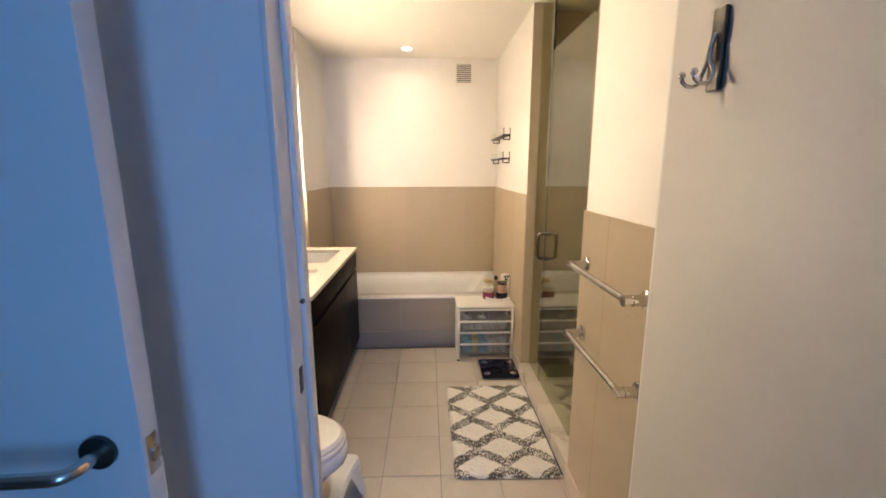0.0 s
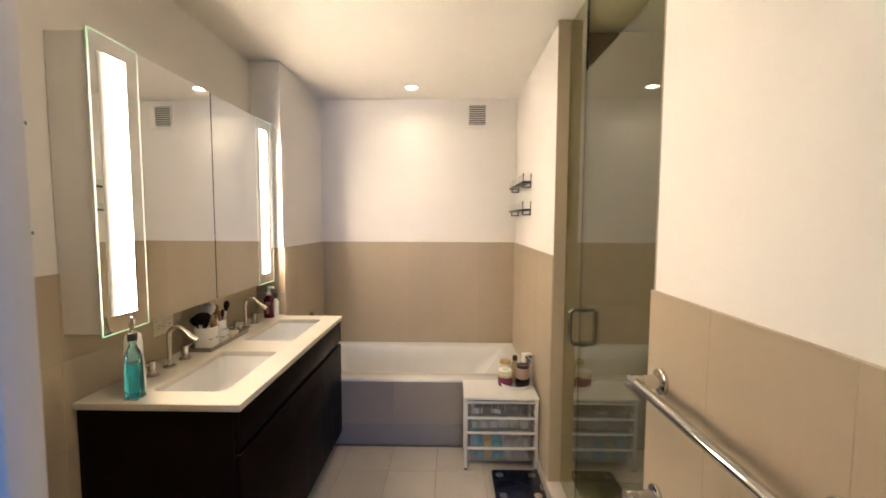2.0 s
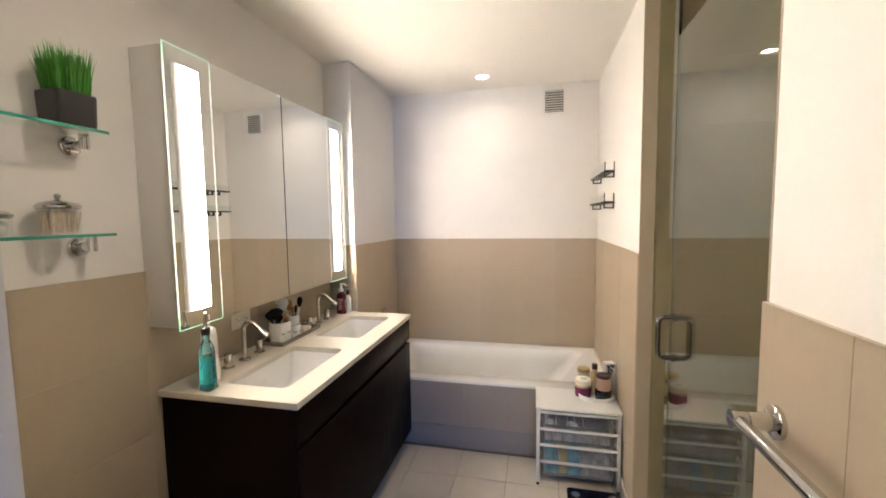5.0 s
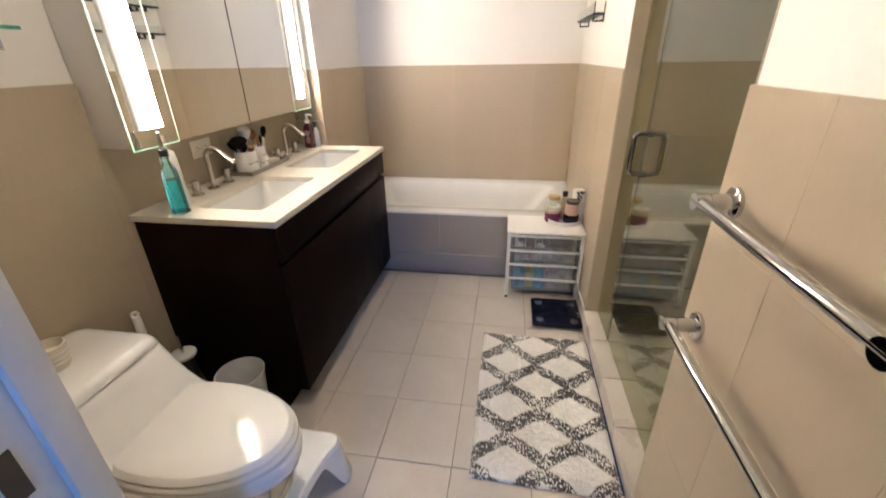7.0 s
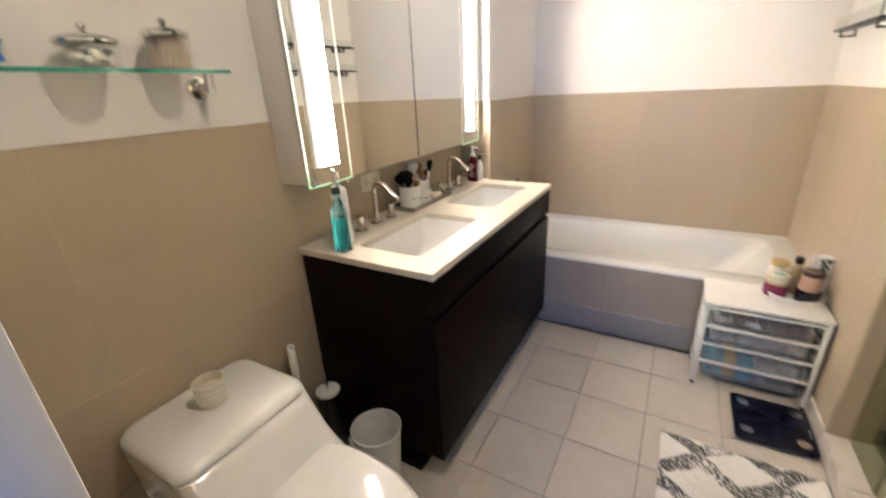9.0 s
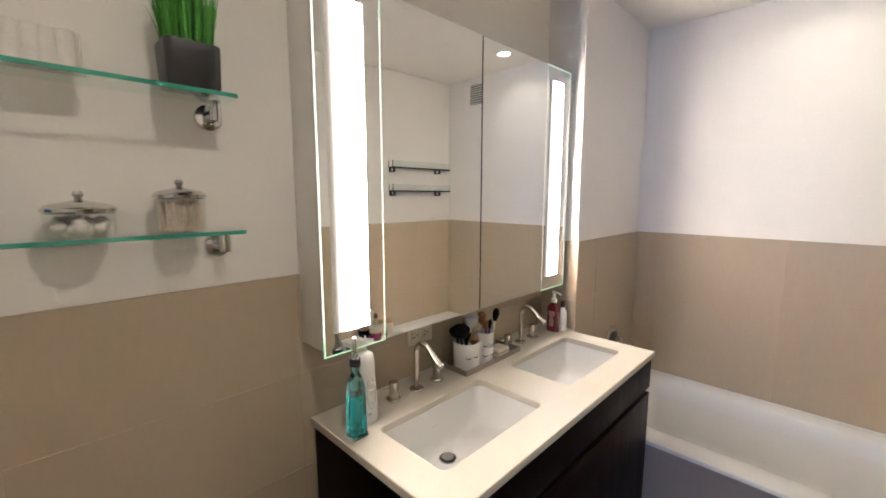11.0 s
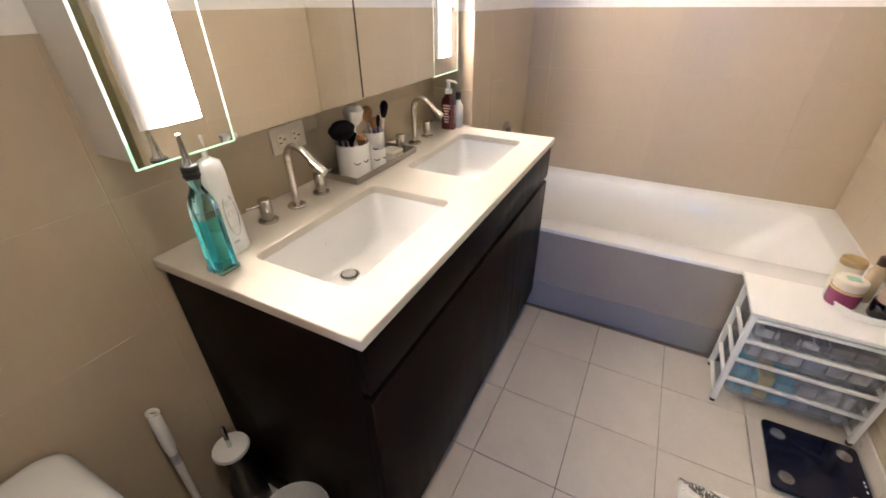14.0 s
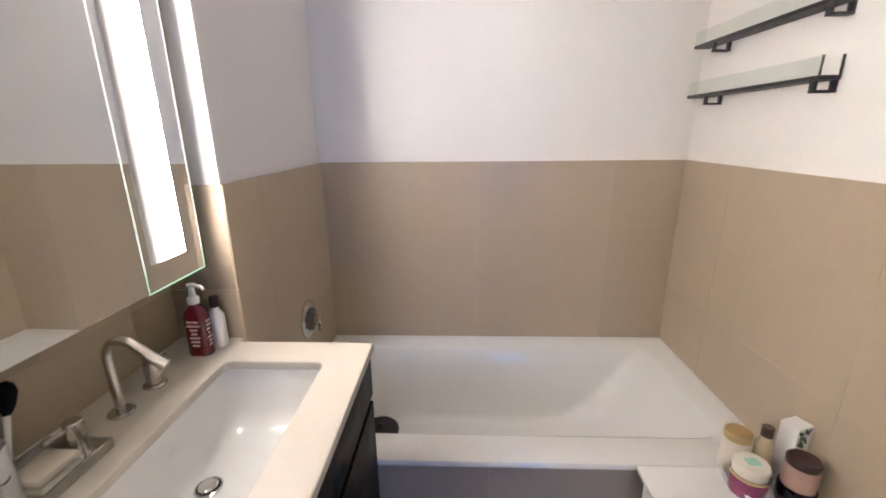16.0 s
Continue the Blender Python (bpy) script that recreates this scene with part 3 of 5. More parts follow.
def faucet(y):
    z = 0.823
    ob = thing("faucet", (-0.94, y, z), "brushed nickel widespread faucet with a curved spout", "faucet", "faucets on the countertop")
    bm = shape()
    lathe(bm, -0.94, y, [(0.024, z), (0.024, z + 0.004), (0.022, z + 0.006), (0.013, z + 0.007)])
    pts = [(-0.94, y, z + 0.005), (-0.94, y, z + 0.125)] + arc((-0.905, y, z + 0.125), 0.035, 180, 60, 10, (1, 0, 0), (0, 0, 1)) + [(-0.835, y, z + 0.113)]
    tube(bm, pts, 0.0088, 16)
    tube(bm, [(-0.862, y, z + 0.1300), (-0.846, y, z + 0.1205), (-0.826, y, z + 0.108)], [0.0105, 0.0115, 0.0115], 16)
    part("spout", bm, NICKEL, ob)
    for s in (-1, 1):
        hy = y + s * 0.094
        bm = shape()
        lathe(bm, -0.94, hy, [(0.0235, z), (0.0235, z + 0.004), (0.021, z + 0.006), (0.015, z + 0.0065), (0.015, z + 0.026), (0.0142, z + 0.0265), (0.0142, z + 0.028), (0.015, z + 0.0285), (0.015, z + 0.055), (0.0135, z + 0.057)])
        part("valve", bm, NICKEL, ob)
        bm = shape()
        tube(bm, [(-0.94, hy + s * 0.01, z + 0.047), (-0.945, hy + s * 0.05, z + 0.049)], 0.004, 10)
        part("lever", bm, NICKEL, ob)


faucet(1.925)
faucet(2.522)

# ---- mirror cabinet ----
mc = thing("mirror_cabinet", (-0.97, 2.185, 1.042), "wide mirrored medicine cabinet with two lit glass strips", "mirror cabinet")
part("body", box(shape(), -1.038, -0.9085, 1.590, 2.780, 1.047, 1.962, 0.002), CAB_WHITE, mc)
# solid black strip; the shade of the door gap is painted with it
part("seam_shade", box(shape(), -0.9084, -0.8955, 2.1883, 2.1917, 1.047, 1.962), GAP_SHADE, mc, "black strip for the shade between the mirror doors")
for y0, y1 in ((1.772, 2.188), (2.192, 2.604)):
    bm = box(shape(), -0.003, 0.003, (y0 - y1) / 2, (y1 - y0) / 2, 1.042, 1.966, 0.001, 1)
    bmesh.ops.transform(bm, matrix=Matrix.Translation((-0.9022, (y0 + y1) / 2, 0)) @ Matrix.Rotation(radians(-0.7), 4, "Z"), verts=bm.verts)
    part("mirror_door", bm, MIRROR, mc)
for y0, y1, l0, l1 in ((1.583, 1.769, 1.635, 1.717), (2.607, 2.792, 2.652, 2.733)):
    f = part("light_panel", box(shape(), -0.908, -0.898, y0, y1, 1.042, 1.966, 0.001, 1), MIRROR, mc, "mirror panel with a lit frosted strip")
    # strip reaches 0.026 past the lamp's edge to hold the painted halo
    part("lit_strip", box(shape(), -0.8978, -0.8968, l0 - 0.026, l1, 1.098, 1.912), STRIP, f, "glowing white frosted strip with a painted soft edge")
    for e0, e1 in ((y0 - 0.0022, y0), (y1, y1 + 0.0022)):
        part("lit_edge", box(shape(), -0.9012, -0.8976, e0, e1, 1.085, 1.90), STRIP_EDGE, f, "glowing pale green glass edge")
        part("lit_edge", box(shape(), -0.9012, -0.8976, e0, e1, 1.040, 1.085), STRIP_EDGE_DIM, f, "glowing green glass edge")
        part("lit_edge", box(shape(), -0.9012, -0.8976, e0, e1, 1.90, 1.968), STRIP_EDGE_DIM, f, "glowing green glass edge")
    for e0, e1 in ((1.0398, 1.042), (1.966, 1.9682)):
        part("lit_edge", box(shape(), -0.9012, -0.8976, y0, y1, e0, e1), STRIP_EDGE_DIM, f, "glowing green glass edge")

# ---- bathtub ----
tub = thing("bathtub", (-0.09, 3.2, 0), "white built-in bathtub with a grey tiled front", "bathtub")
bm = shape()
n = 8
spec = [(-0.846, 0.666, 2.832, 3.598, 0.012, 0.405), (-0.846, 0.666, 2.832, 3.598, 0.012, 0.413), (-0.843, 0.663, 2.837, 3.596, 0.012, 0.420), (-0.745, 0.575, 2.945, 3.512, 0.06, 0.420), (-0.738, 0.566, 2.956, 3.504, 0.06, 0.414),
        (-0.725, 0.50, 2.972, 3.490, 0.08, 0.33), (-0.70, 0.38, 2.995, 3.465, 0.10, 0.18), (-0.695, 0.30, 3.025, 3.468, 0.10, 0.092), (-0.675, 0.24, 3.05, 3.450, 0.10, 0.070), (-0.645, 0.20, 3.08, 3.425, 0.08, 0.064), (-0.5, 0.08, 3.18, 3.30, 0.05, 0.062)]
rings(bm, [rrect(*s[:5], s[5], n) for s in spec], cap0=False)
part("basin", bm, TUB_WHITE, tub, angle=50)
bm = shape()
box(bm, -0.846, 0.666, 2.846, 2.87, 0.0, 0.405)
apron = part("apron", bm, APRON_TILE, tub, "grey tiled front panel")
bm = shape()
lathe(bm, 0, 0, [(0.034, 0), (0.034, 0.006), (0.028, 0.010), (0.010, 0.012)], 24)
bmesh.ops.transform(bm, matrix=Matrix.Translation((-0.728, 3.23, 0.30)) @ Matrix.Rotation(radians(80), 4, "Y"), verts=bm.verts)
part("overflow", bm, STEEL_DARK, tub, "dark chrome overflow cap")
cover = thing("drain_cover", (-0.615, 3.376, 0.066), "round black rubber drain cover in the bathtub", "drain cover")
part("disc", lathe(shape(), -0.615, 3.376, [(0.078, 0.066), (0.082, 0.070), (0.081, 0.079), (0.074, 0.086), (0.03, 0.091)], 40), BLACK_POT, cover)
part("knob", lathe(shape(), -0.615, 3.376, [(0.014, 0.0905), (0.016, 0.098), (0.010, 0.102)], 20), BLACK_POT, cover)
valve = thing("tub_valve", (-0.85, 3.276, 0.665), "round chrome bathtub mixer valve with lever", "valve")
bm = shape()
tube(bm, [(-0.8495, 3.276, 0.665), (-0.844, 3.276, 0.665), (-0.840, 3.276, 0.665), (-0.836, 3.276, 0.665)], [0.074, 0.074, 0.064, 0.030], 32)
part("plate", bm, CHROME, valve)
part("ring", tube(shape(), [(-0.8405, 3.276, 0.665), (-0.830, 3.276, 0.665), (-0.829, 3.276, 0.665)], [0.046, 0.044, 0.040], 32), STEEL_DARK, valve, "darker steel ring")
bm = shape()
tube(bm, [(-0.838, 3.276, 0.665), (-0.800, 3.276, 0.665), (-0.798, 3.276, 0.665)], [0.019, 0.019, 0.016], 20)
tube(bm, [(-0.808, 3.276, 0.665), (-0.800, 3.262, 0.62)], [0.007, 0.006], 12)
part("lever", bm, NICKEL, valve)

# ---- toilet ----
toilet = thing("toilet", (-0.65, 1.145, 0), "white one-piece toilet with closed oval lid", "toilet")
CY = 1.145


def egg(xb, xf, w, z, n=40, blunt=0.0):
    """Outline of a seat: rounder in front, squarer behind."""
    pts = []
    xm = xb + (xf - xb) * 0.42
    for i in range(n):
        a = 2 * math.pi * i / n
        c, s = math.cos(a), math.sin(a)
        k = 1.0 if c > 0 else 0.66
        x = xm + ((xf - xm) if c > 0 else (xm - xb)) * (abs(c) ** (1.0 if c > 0 else k)) * (1 if c > 0 else -1)
        pts.append((x, CY + w * (abs(s) ** (0.95 if c > 0 else 0.74)) * (1 if s > 0 else -1), z))
    return pts


bm = shape()
rings(bm, [egg(-0.92, -0.42, 0.105, 0.0), egg(-0.92, -0.41, 0.105, 0.06), egg(-0.92, -0.385, 0.112, 0.18), egg(-0.90, -0.35, 0.125, 0.25), egg(-0.90, -0.295, 0.152, 0.31), egg(-0.89, -0.270, 0.172, 0.335), egg(-0.88, -0.264, 0.177, 0.36), egg(-0.88, -0.264, 0.177, 0.384), egg(-0.88, -0.270, 0.172, 0.392)])
part("bowl", bm, PORCELAIN, toilet, angle=60)
bm = shape()
rings(bm, [egg(-0.722, -0.274, 0.164, 0.394), egg(-0.727, -0.270, 0.167, 0.398), egg(-0.727, -0.270, 0.167, 0.408), egg(-0.722, -0.275, 0.163, 0.413)])
part("seat", bm, LID_W, toilet, angle=60)
bm = shape()
rings(bm, [egg(-0.720, -0.282, 0.158, 0.4150), egg(-0.723, -0.278, 0.161, 0.4175), egg(-0.723, -0.278, 0.161, 0.4225), egg(-0.715, -0.290, 0.149, 0.4345), egg(-0.712, -0.294, 0.145, 0.4358), egg(-0.705, -0.300, 0.139, 0.4364), egg(-0.66, -0.35, 0.10, 0.4372), egg(-0.54, -0.44, 0.03, 0.4376)])
part("lid", bm, LID_W, toilet, angle=24)
bm = shape()
loops = []
for z, xf, w in ((0.0, -0.70, 0.105), (0.20, -0.70, 0.115), (0.33, -0.60, 0.155), (0.375, -0.59, 0.170), (0.398, -0.60, 0.172), (0.42, -0.635, 0.172), (0.45, -0.672, 0.174), (0.485, -0.704, 0.177), (0.516, -0.726, 0.178), (0.545, -0.744, 0.178)):
    loops.append(rrect(-1.02, xf, CY - w, CY + w, 0.035, z))
rings(bm, loops)
part("tank", bm, PORCELAIN, toilet, angle=60)
bm = shape()
rings(bm, [rrect(-1.022, -0.750, CY - 0.178, CY + 0.178, 0.04, 0.548), rrect(-1.024, -0.745, CY - 0.181, CY + 0.181, 0.042, 0.551), rrect(-1.024, -0.747, CY - 0.180, CY + 0.180, 0.042, 0.558), rrect(-1.022, -0.757, CY - 0.174, CY + 0.174, 0.04, 0.568), rrect(-1.016, -0.776, CY - 0.163, CY + 0.163, 0.04, 0.5755), rrect(-1.005, -0.81, CY - 0.145, CY + 0.145, 0.04, 0.579)])
part("tank_lid", bm, PORCELAIN, toilet, angle=60)
bm = shape()
tube(bm, [(-0.90, CY - 0.176, 0.46), (-0.90, CY - 0.192, 0.46)], 0.016, 18)
tube(bm, [(-0.90, CY - 0.190, 0.46), (-0.845, CY - 0.194, 0.457)], [0.008, 0.006], 12)
part("flush_lever", bm, CHROME, toilet, "chrome flush lever")

cup = thing("small_jar", (-0.90, 1.15, 0.579), "small ribbed white jar on the toilet tank", "jar")
bm = shape()
lathe(bm, -0.90, 1.15, [(0.030, 0.579), (0.034, 0.583), (0.038, 0.62), (0.039, 0.645), (0.035, 0.646), (0.033, 0.62), (0.02, 0.612)])
part("pot", bm, CREAM, cup)
for zz in (0.596, 0.610, 0.624):
    bm = shape()
    lathe(bm, -0.90, 1.15, [(0.0362 + (zz - 0.596) * 0.09, zz), (0.0372 + (zz - 0.596) * 0.09, zz + 0.003), (0.0362 + (zz - 0.596) * 0.09, zz + 0.006)], cap0=False, cap1=False)
    part("rib", bm, PLASTIC_W, cup)

# footstool round the toilet's foot
stool = thing("toilet_stool", (-0.40, 1.16, 0), "white plastic toilet footstool with arched sides", "stool")


def rounded(pts, times):
    """Cut the corners of a closed outline."""
    for _ in range(times):
        out = []
        for (a, b), (c, d) in zip(pts, pts[1:] + pts[:1]):
            out += [(a * 0.75 + c * 0.25, b * 0.75 + d * 0.25), (a * 0.25 + c * 0.75, b * 0.25 + d * 0.75)]
        pts = out
    return pts


# U-shaped top: outer edge from the back round the front, then the inner edge
rim = [(-0.590, 0.953), (-0.53, 0.940), (-0.43, 0.940), (-0.34, 0.942), (-0.298, 0.948), (-0.282, 0.985), (-0.290, 1.04), (-0.300, 1.10),
       (-0.300, 1.18), (-0.294, 1.25), (-0.280, 1.31), (-0.262, 1.352), (-0.280, 1.386), (-0.34, 1.386), (-0.45, 1.388), (-0.53, 1.388), (-0.590, 1.375),
       (-0.595, 1.350), (-0.50, 1.340), (-0.41, 1.305), (-0.356, 1.24), (-0.342, 1.16), (-0.356, 1.08), (-0.41, 1.02), (-0.50, 0.99), (-0.595, 0.98)]
rim = rounded(rim, 3)
FEET = [(-0.290, 0.962), (-0.276, 1.370), (-0.568, 0.955), (-0.568, 1.374)]
N = len(rim)
outward = []
for i in range(N):
    (a, b), (c, d) = rim[i - 1], rim[(i + 1) % N]
    l = math.hypot(c - a, d - b)
    outward.append(((d - b) / l, -(c - a) / l))


def rim_at(i, grow, z):
    return (rim[i][0] + outward[i][0] * grow, rim[i][1] + outward[i][1] * grow, z)


bm = shape()
rings(bm, [[rim_at(i, g, z) for i in range(N)] for g, z in ((0.0, 0.157), (0.0, 0.161), (-0.0012, 0.1645), (-0.0045, 0.1672), (-0.008, 0.168), (-0.011, 0.1682))], cap0=False, cap1=False)
fill = [e for e in bm.edges if len(e.link_faces) == 1 and e.verts[0].co.z > 0.1681]
bmesh.ops.triangle_fill(bm, use_beauty=True, use_dissolve=False, edges=fill, normal=(0, 0, 1))
part("top", bm, PLASTIC_W, stool, angle=70)


def skin(ids, name):
    """A side of the stool, drawn down to a flared foot."""
    loops = []
    for f in (0, 0.08, 0.2, 0.35, 0.5, 0.65, 0.8, 0.92, 1.0):
        row = []
        for i in ids:
            x, y = rim[i]
            d = min(math.hypot(x - a, y - b) for a, b in FEET)
            w = max(0.0, min(1.0, (0.100 - d) / 0.072))
            w = w * w * (3 - 2 * w) if outer_side(i) else 0.0
            depth = f * (0.022 + 0.1352 * w)
            row.append(rim_at(i, 0.024 * (depth / 0.157) ** 1.3, 0.1572 - depth))
        loops.append(row)
    bm = shape()
    rings(bm, loops, cap0=False, cap1=False, closed=False)
    ob = part(name, bm, PLASTIC_W, stool, angle=70)
    m = ob.modifiers.new("wall", "SOLIDIFY")
    m.thickness, m.offset = 0.004, 0.0


def outer_side(i):
    x, y = rim[i]
    return y < 0.967 or y > 1.362 or x > -0.325


owner = [min(range(4), key=lambda k: math.hypot(rim[i][0] - FEET[k][0], rim[i][1] - FEET[k][1])) if outer_side(i) else 4 for i in range(N)]
first = next(i for i in range(N) if owner[i] != owner[i - 1])
run = []
for step in range(N + 1):
    i = (first + step) % N
    if run and owner[i] != owner[run[-1]]:
        skin(run + [i], "inner_edge" if owner[run[0]] == 4 else "leg")
        run = []
    run.append(i)

bin_ = thing("waste_bin", (-0.69, 1.505, 0), "small open cloudy white plastic waste bin", "bin")
bm = shape()
lathe(bm, -0.69, 1.505, [(0.060, 0.0), (0.062, 0.006), (0.082, 0.262), (0.085, 0.268), (0.082, 0.270), (0.079, 0.262), (0.059, 0.008), (0.01, 0.007)], 36)
part("bucket", bm, BIN_W, bin_)
brush = thing("toilet_brush", (-0.965, 1.44, 0), "white plastic toilet brush with a looped grip", "brush")
bm = shape()
lathe(bm, -0.965, 1.44, [(0.048, 0), (0.05, 0.005), (0.045, 0.12), (0.041, 0.12), (0.03, 0.02)], 24)
part("cup", bm, PLASTIC_W, brush)
part("stem", tube(shape(), [(-0.965, 1.44, 0.03), (-0.969, 1.446, 0.22), (-0.974, 1.451, 0.40)], [0.0085, 0.0085, 0.0095], 14), PLASTIC_W, brush)
part("grip", tube(shape(), [(-0.974, 1.451, 0.40), (-0.975, 1.452, 0.41), (-0.978, 1.455, 0.46), (-0.980, 1.457, 0.507), (-0.9805, 1.4575, 0.512)], [0.0095, 0.0125, 0.0135, 0.0125, 0.010], 16), PLASTIC_W, brush)
part("loop", tube(shape(), arc((-0.981, 1.458, 0.522), 0.0095, 0, 350, 18, (0.6, 0.8, 0), (0, 0, 1)), 0.0045, 10), PLASTIC_W, brush)
part("sticker", tube(shape(), [(-0.9725, 1.4495, 0.362), (-0.9735, 1.4505, 0.392)], 0.0102, 14), FILL_A, brush, "grey green sticker")
holder = thing("brush_holder", (-0.955, 1.555, 0), "grey steel canister with a white lid and pin", "holder")
part("canister", lathe(shape(), -0.955, 1.555, [(0.045, 0), (0.046, 0.004), (0.044, 0.12), (0.030, 0.20), (0.028, 0.268)], 28), STEEL_DARK, holder)
part("lid", lathe(shape(), -0.955, 1.555, [(0.030, 0.268), (0.043, 0.272), (0.046, 0.278), (0.044, 0.285), (0.030, 0.288), (0.01, 0.2885)], 32), PLASTIC_W, holder, "round white lid")
part("pin", tube(shape(), [(-0.955, 1.555, 0.286), (-0.956, 1.556, 0.362), (-0.956, 1.556, 0.366)], [0.006, 0.0055, 0.004], 14), CHROME, holder, "chrome pin handle")

# ---- drawer cart beside the bathtub ----
cart = thing("drawer_cart", (0.435, 2.69, 0), "white metal drawer cart with cloudy plastic drawers", "drawer cart")
CX0, CX1, CY0, CY1, CT = 0.250, 0.662, 2.575, 2.785, 0.424
part("top", box(shape(), CX0 - 0.004, CX1 + 0.004, CY0 - 0.006, 2.829, CT - 0.014, CT, 0.003), METAL_W, cart, "flat white board")
for x in (CX0, CX1 - 0.018):
    for y in (CY0, CY1 - 0.018):
        p = part("post", box(shape(), x, x + 0.018, y, y + 0.018, 0.014, CT - 0.014, 0.003), METAL_W, cart)
        part("foot", box(shape(), x + 0.001, x + 0.017, y + 0.001, y + 0.017, 0.0, 0.014, 0.003), BLACK_METAL, p, "dark plastic foot")
pick = random.Random(7)
RAILS = (0.388, 0.298, 0.212, 0.122)
for z in RAILS:
    part("rail", box(shape(), CX0 + 0.018, CX1 - 0.018, CY0 + 0.001, CY0 + 0.013, z, z + 0.012, 0.002), METAL_W, cart)
for x in (CX0 + 0.003, CX1 - 0.015):
    for z in (0.02, 0.122, 0.212, 0.298):
        part("side_rail", box(shape(), x, x + 0.012, CY0 + 0.018, CY1 - 0.018, z, z + 0.012, 0.002), METAL_W, cart)
for (z0, z1), fills in (((0.312, 0.382), ((0.0, 0.62, FILL_A, 0.035), (0.05, 0.95, FILL_C, 0.036))), ((0.226, 0.294), ((0.0, 1.0, FILL_A, 0.06),)), ((0.05, 0.206), ((0.0, 0.22, FILL_B, 0.13), (0.22, 0.36, FILL_Y, 0.115), (0.36, 0.55, FILL_B, 0.10), (0.55, 1.0, FILL_A, 0.13)))):
    bm = shape()
    a, b = CX0 + 0.024, CX1 - 0.024
    rings(bm, [rrect(a + 0.012, b - 0.012, CY0 + 0.02, CY1 - 0.03, 0.01, z0), rrect(a, b, CY0 + 0.008, CY1 - 0.022, 0.012, z1)], cap1=False)
    rings(bm, [rrect(a + 0.001, b - 0.001, CY0 + 0.009, CY1 - 0.023, 0.012, z1), rrect(a - 0.006, b + 0.006, CY0 + 0.004, CY1 - 0.018, 0.012, z1 + 0.001)], cap0=False, cap1=False)
    dr = part("drawer", bm, DRAWER, cart, "cloudy grey plastic drawer")
    for f0, f1, m, h in fills:
        x = a + 0.02 + (b - a - 0.04) * f0
        xe = a + 0.02 + (b - a - 0.04) * f1
        while x < xe - 0.02:
            w = min(pick.uniform(0.035, 0.07), xe - x)
            packet = box(shape(), x, x + w * 0.95, CY0 + 0.03 + pick.uniform(0, 0.012), CY1 - 0.05, z0 + 0.004, z0 + 0.004 + h * pick.uniform(0.7, 1.0), 0.006)
            part("packet", packet, m, dr, "packet seen through the drawer")
            x += w

tray = solo("round_tray", lathe(shape(), 0.562, 2.762, [(0.097, CT), (0.101, CT + 0.003), (0.105, CT + 0.026), (0.102, CT + 0.027), (0.098, CT + 0.006), (0.02, CT + 0.005)], 40), PLASTIC_W, (0.562, 2.762, CT), "round white plastic tray on the cart", "tray")
TZ = CT + 0.006


def candle(name, x, y, r, h, body, lid, label, lid_h=0.02, lid_r=1.02, lid_label=""):
    ob = thing(name, (x, y, TZ), label, "candle jar")
    part("jar", lathe(shape(), x, y, [(r * 0.93, TZ), (r, TZ + 0.006), (r, TZ + h - 0.006), (r * 0.94, TZ + h)]), body, ob)
    part("lid", lathe(shape(), x, y, [(r * lid_r, TZ + h + 0.0005), (r * lid_r, TZ + h + lid_h - 0.004), (r * lid_r * 0.93, TZ + h + lid_h), (r * 0.3, TZ + h + lid_h + 0.001)]), lid, ob, lid_label)
    return ob


c1 = candle("candle", 0.497, 2.746, 0.043, 0.062, MAGENTA, CREAM, "magenta glass candle jar with cream top", 0.03, 0.96, "cream wax top")
part("band", lathe(shape(), 0.497, 2.746, [(0.0442, TZ + 0.054), (0.0450, TZ + 0.058), (0.0442, TZ + 0.063)], cap0=False, cap1=False), GOLD, c1, "gold rim")
part("sticker", box(shape(), 0.481, 0.515, 2.731, 2.759, TZ + 0.0925, TZ + 0.0945, 0.0006, 1), MINT, c1, "mint green sticker")
candle("candle", 0.507, 2.822, 0.034, 0.105, CREAM, GOLD, "cream candle jar with a gold lid", 0.02)
c3 = candle("candle", 0.595, 2.714, 0.042, 0.056, BLACK_GLASS, PINK, "black jar with a pink brown cup and dark lid", 0.062, 0.86, "dusty pink cup")
part("cap", lathe(shape(), 0.595, 2.714, [(0.0365, TZ + 0.1192), (0.0372, TZ + 0.131), (0.033, TZ + 0.136), (0.01, TZ + 0.133)]), BROWN, c3, "dark brown cap")
ob = thing("oil_bottle", (0.562, 2.797, TZ), "small glass oil bottle with a dark brown cap", "bottle")
part("bottle", lathe(shape(), 0.562, 2.797, [(0.021, TZ), (0.022, TZ + 0.004), (0.022, TZ + 0.105), (0.013, TZ + 0.125), (0.012, TZ + 0.132)]), AMBER, ob)
part("cap", lathe(shape(), 0.562, 2.797, [(0.015, TZ + 0.1325), (0.015, TZ + 0.158), (0.013, TZ + 0.160)]), BROWN, ob)
bx = thing("carton", (0.636, 2.800, TZ), "white carton with purple and green floral print", "carton")
bm = box(shape(), -0.027, 0.027, -0.023, 0.023, 0, 0.172, 0.0012, 1)
bmesh.ops.transform(bm, matrix=Matrix.Translation((0.636, 2.800, TZ)) @ Matrix.Rotation(radians(18), 4, "Z"), verts=bm.verts)
part("box", bm, PLASTIC_W, bx)
rnd = random.Random(4)
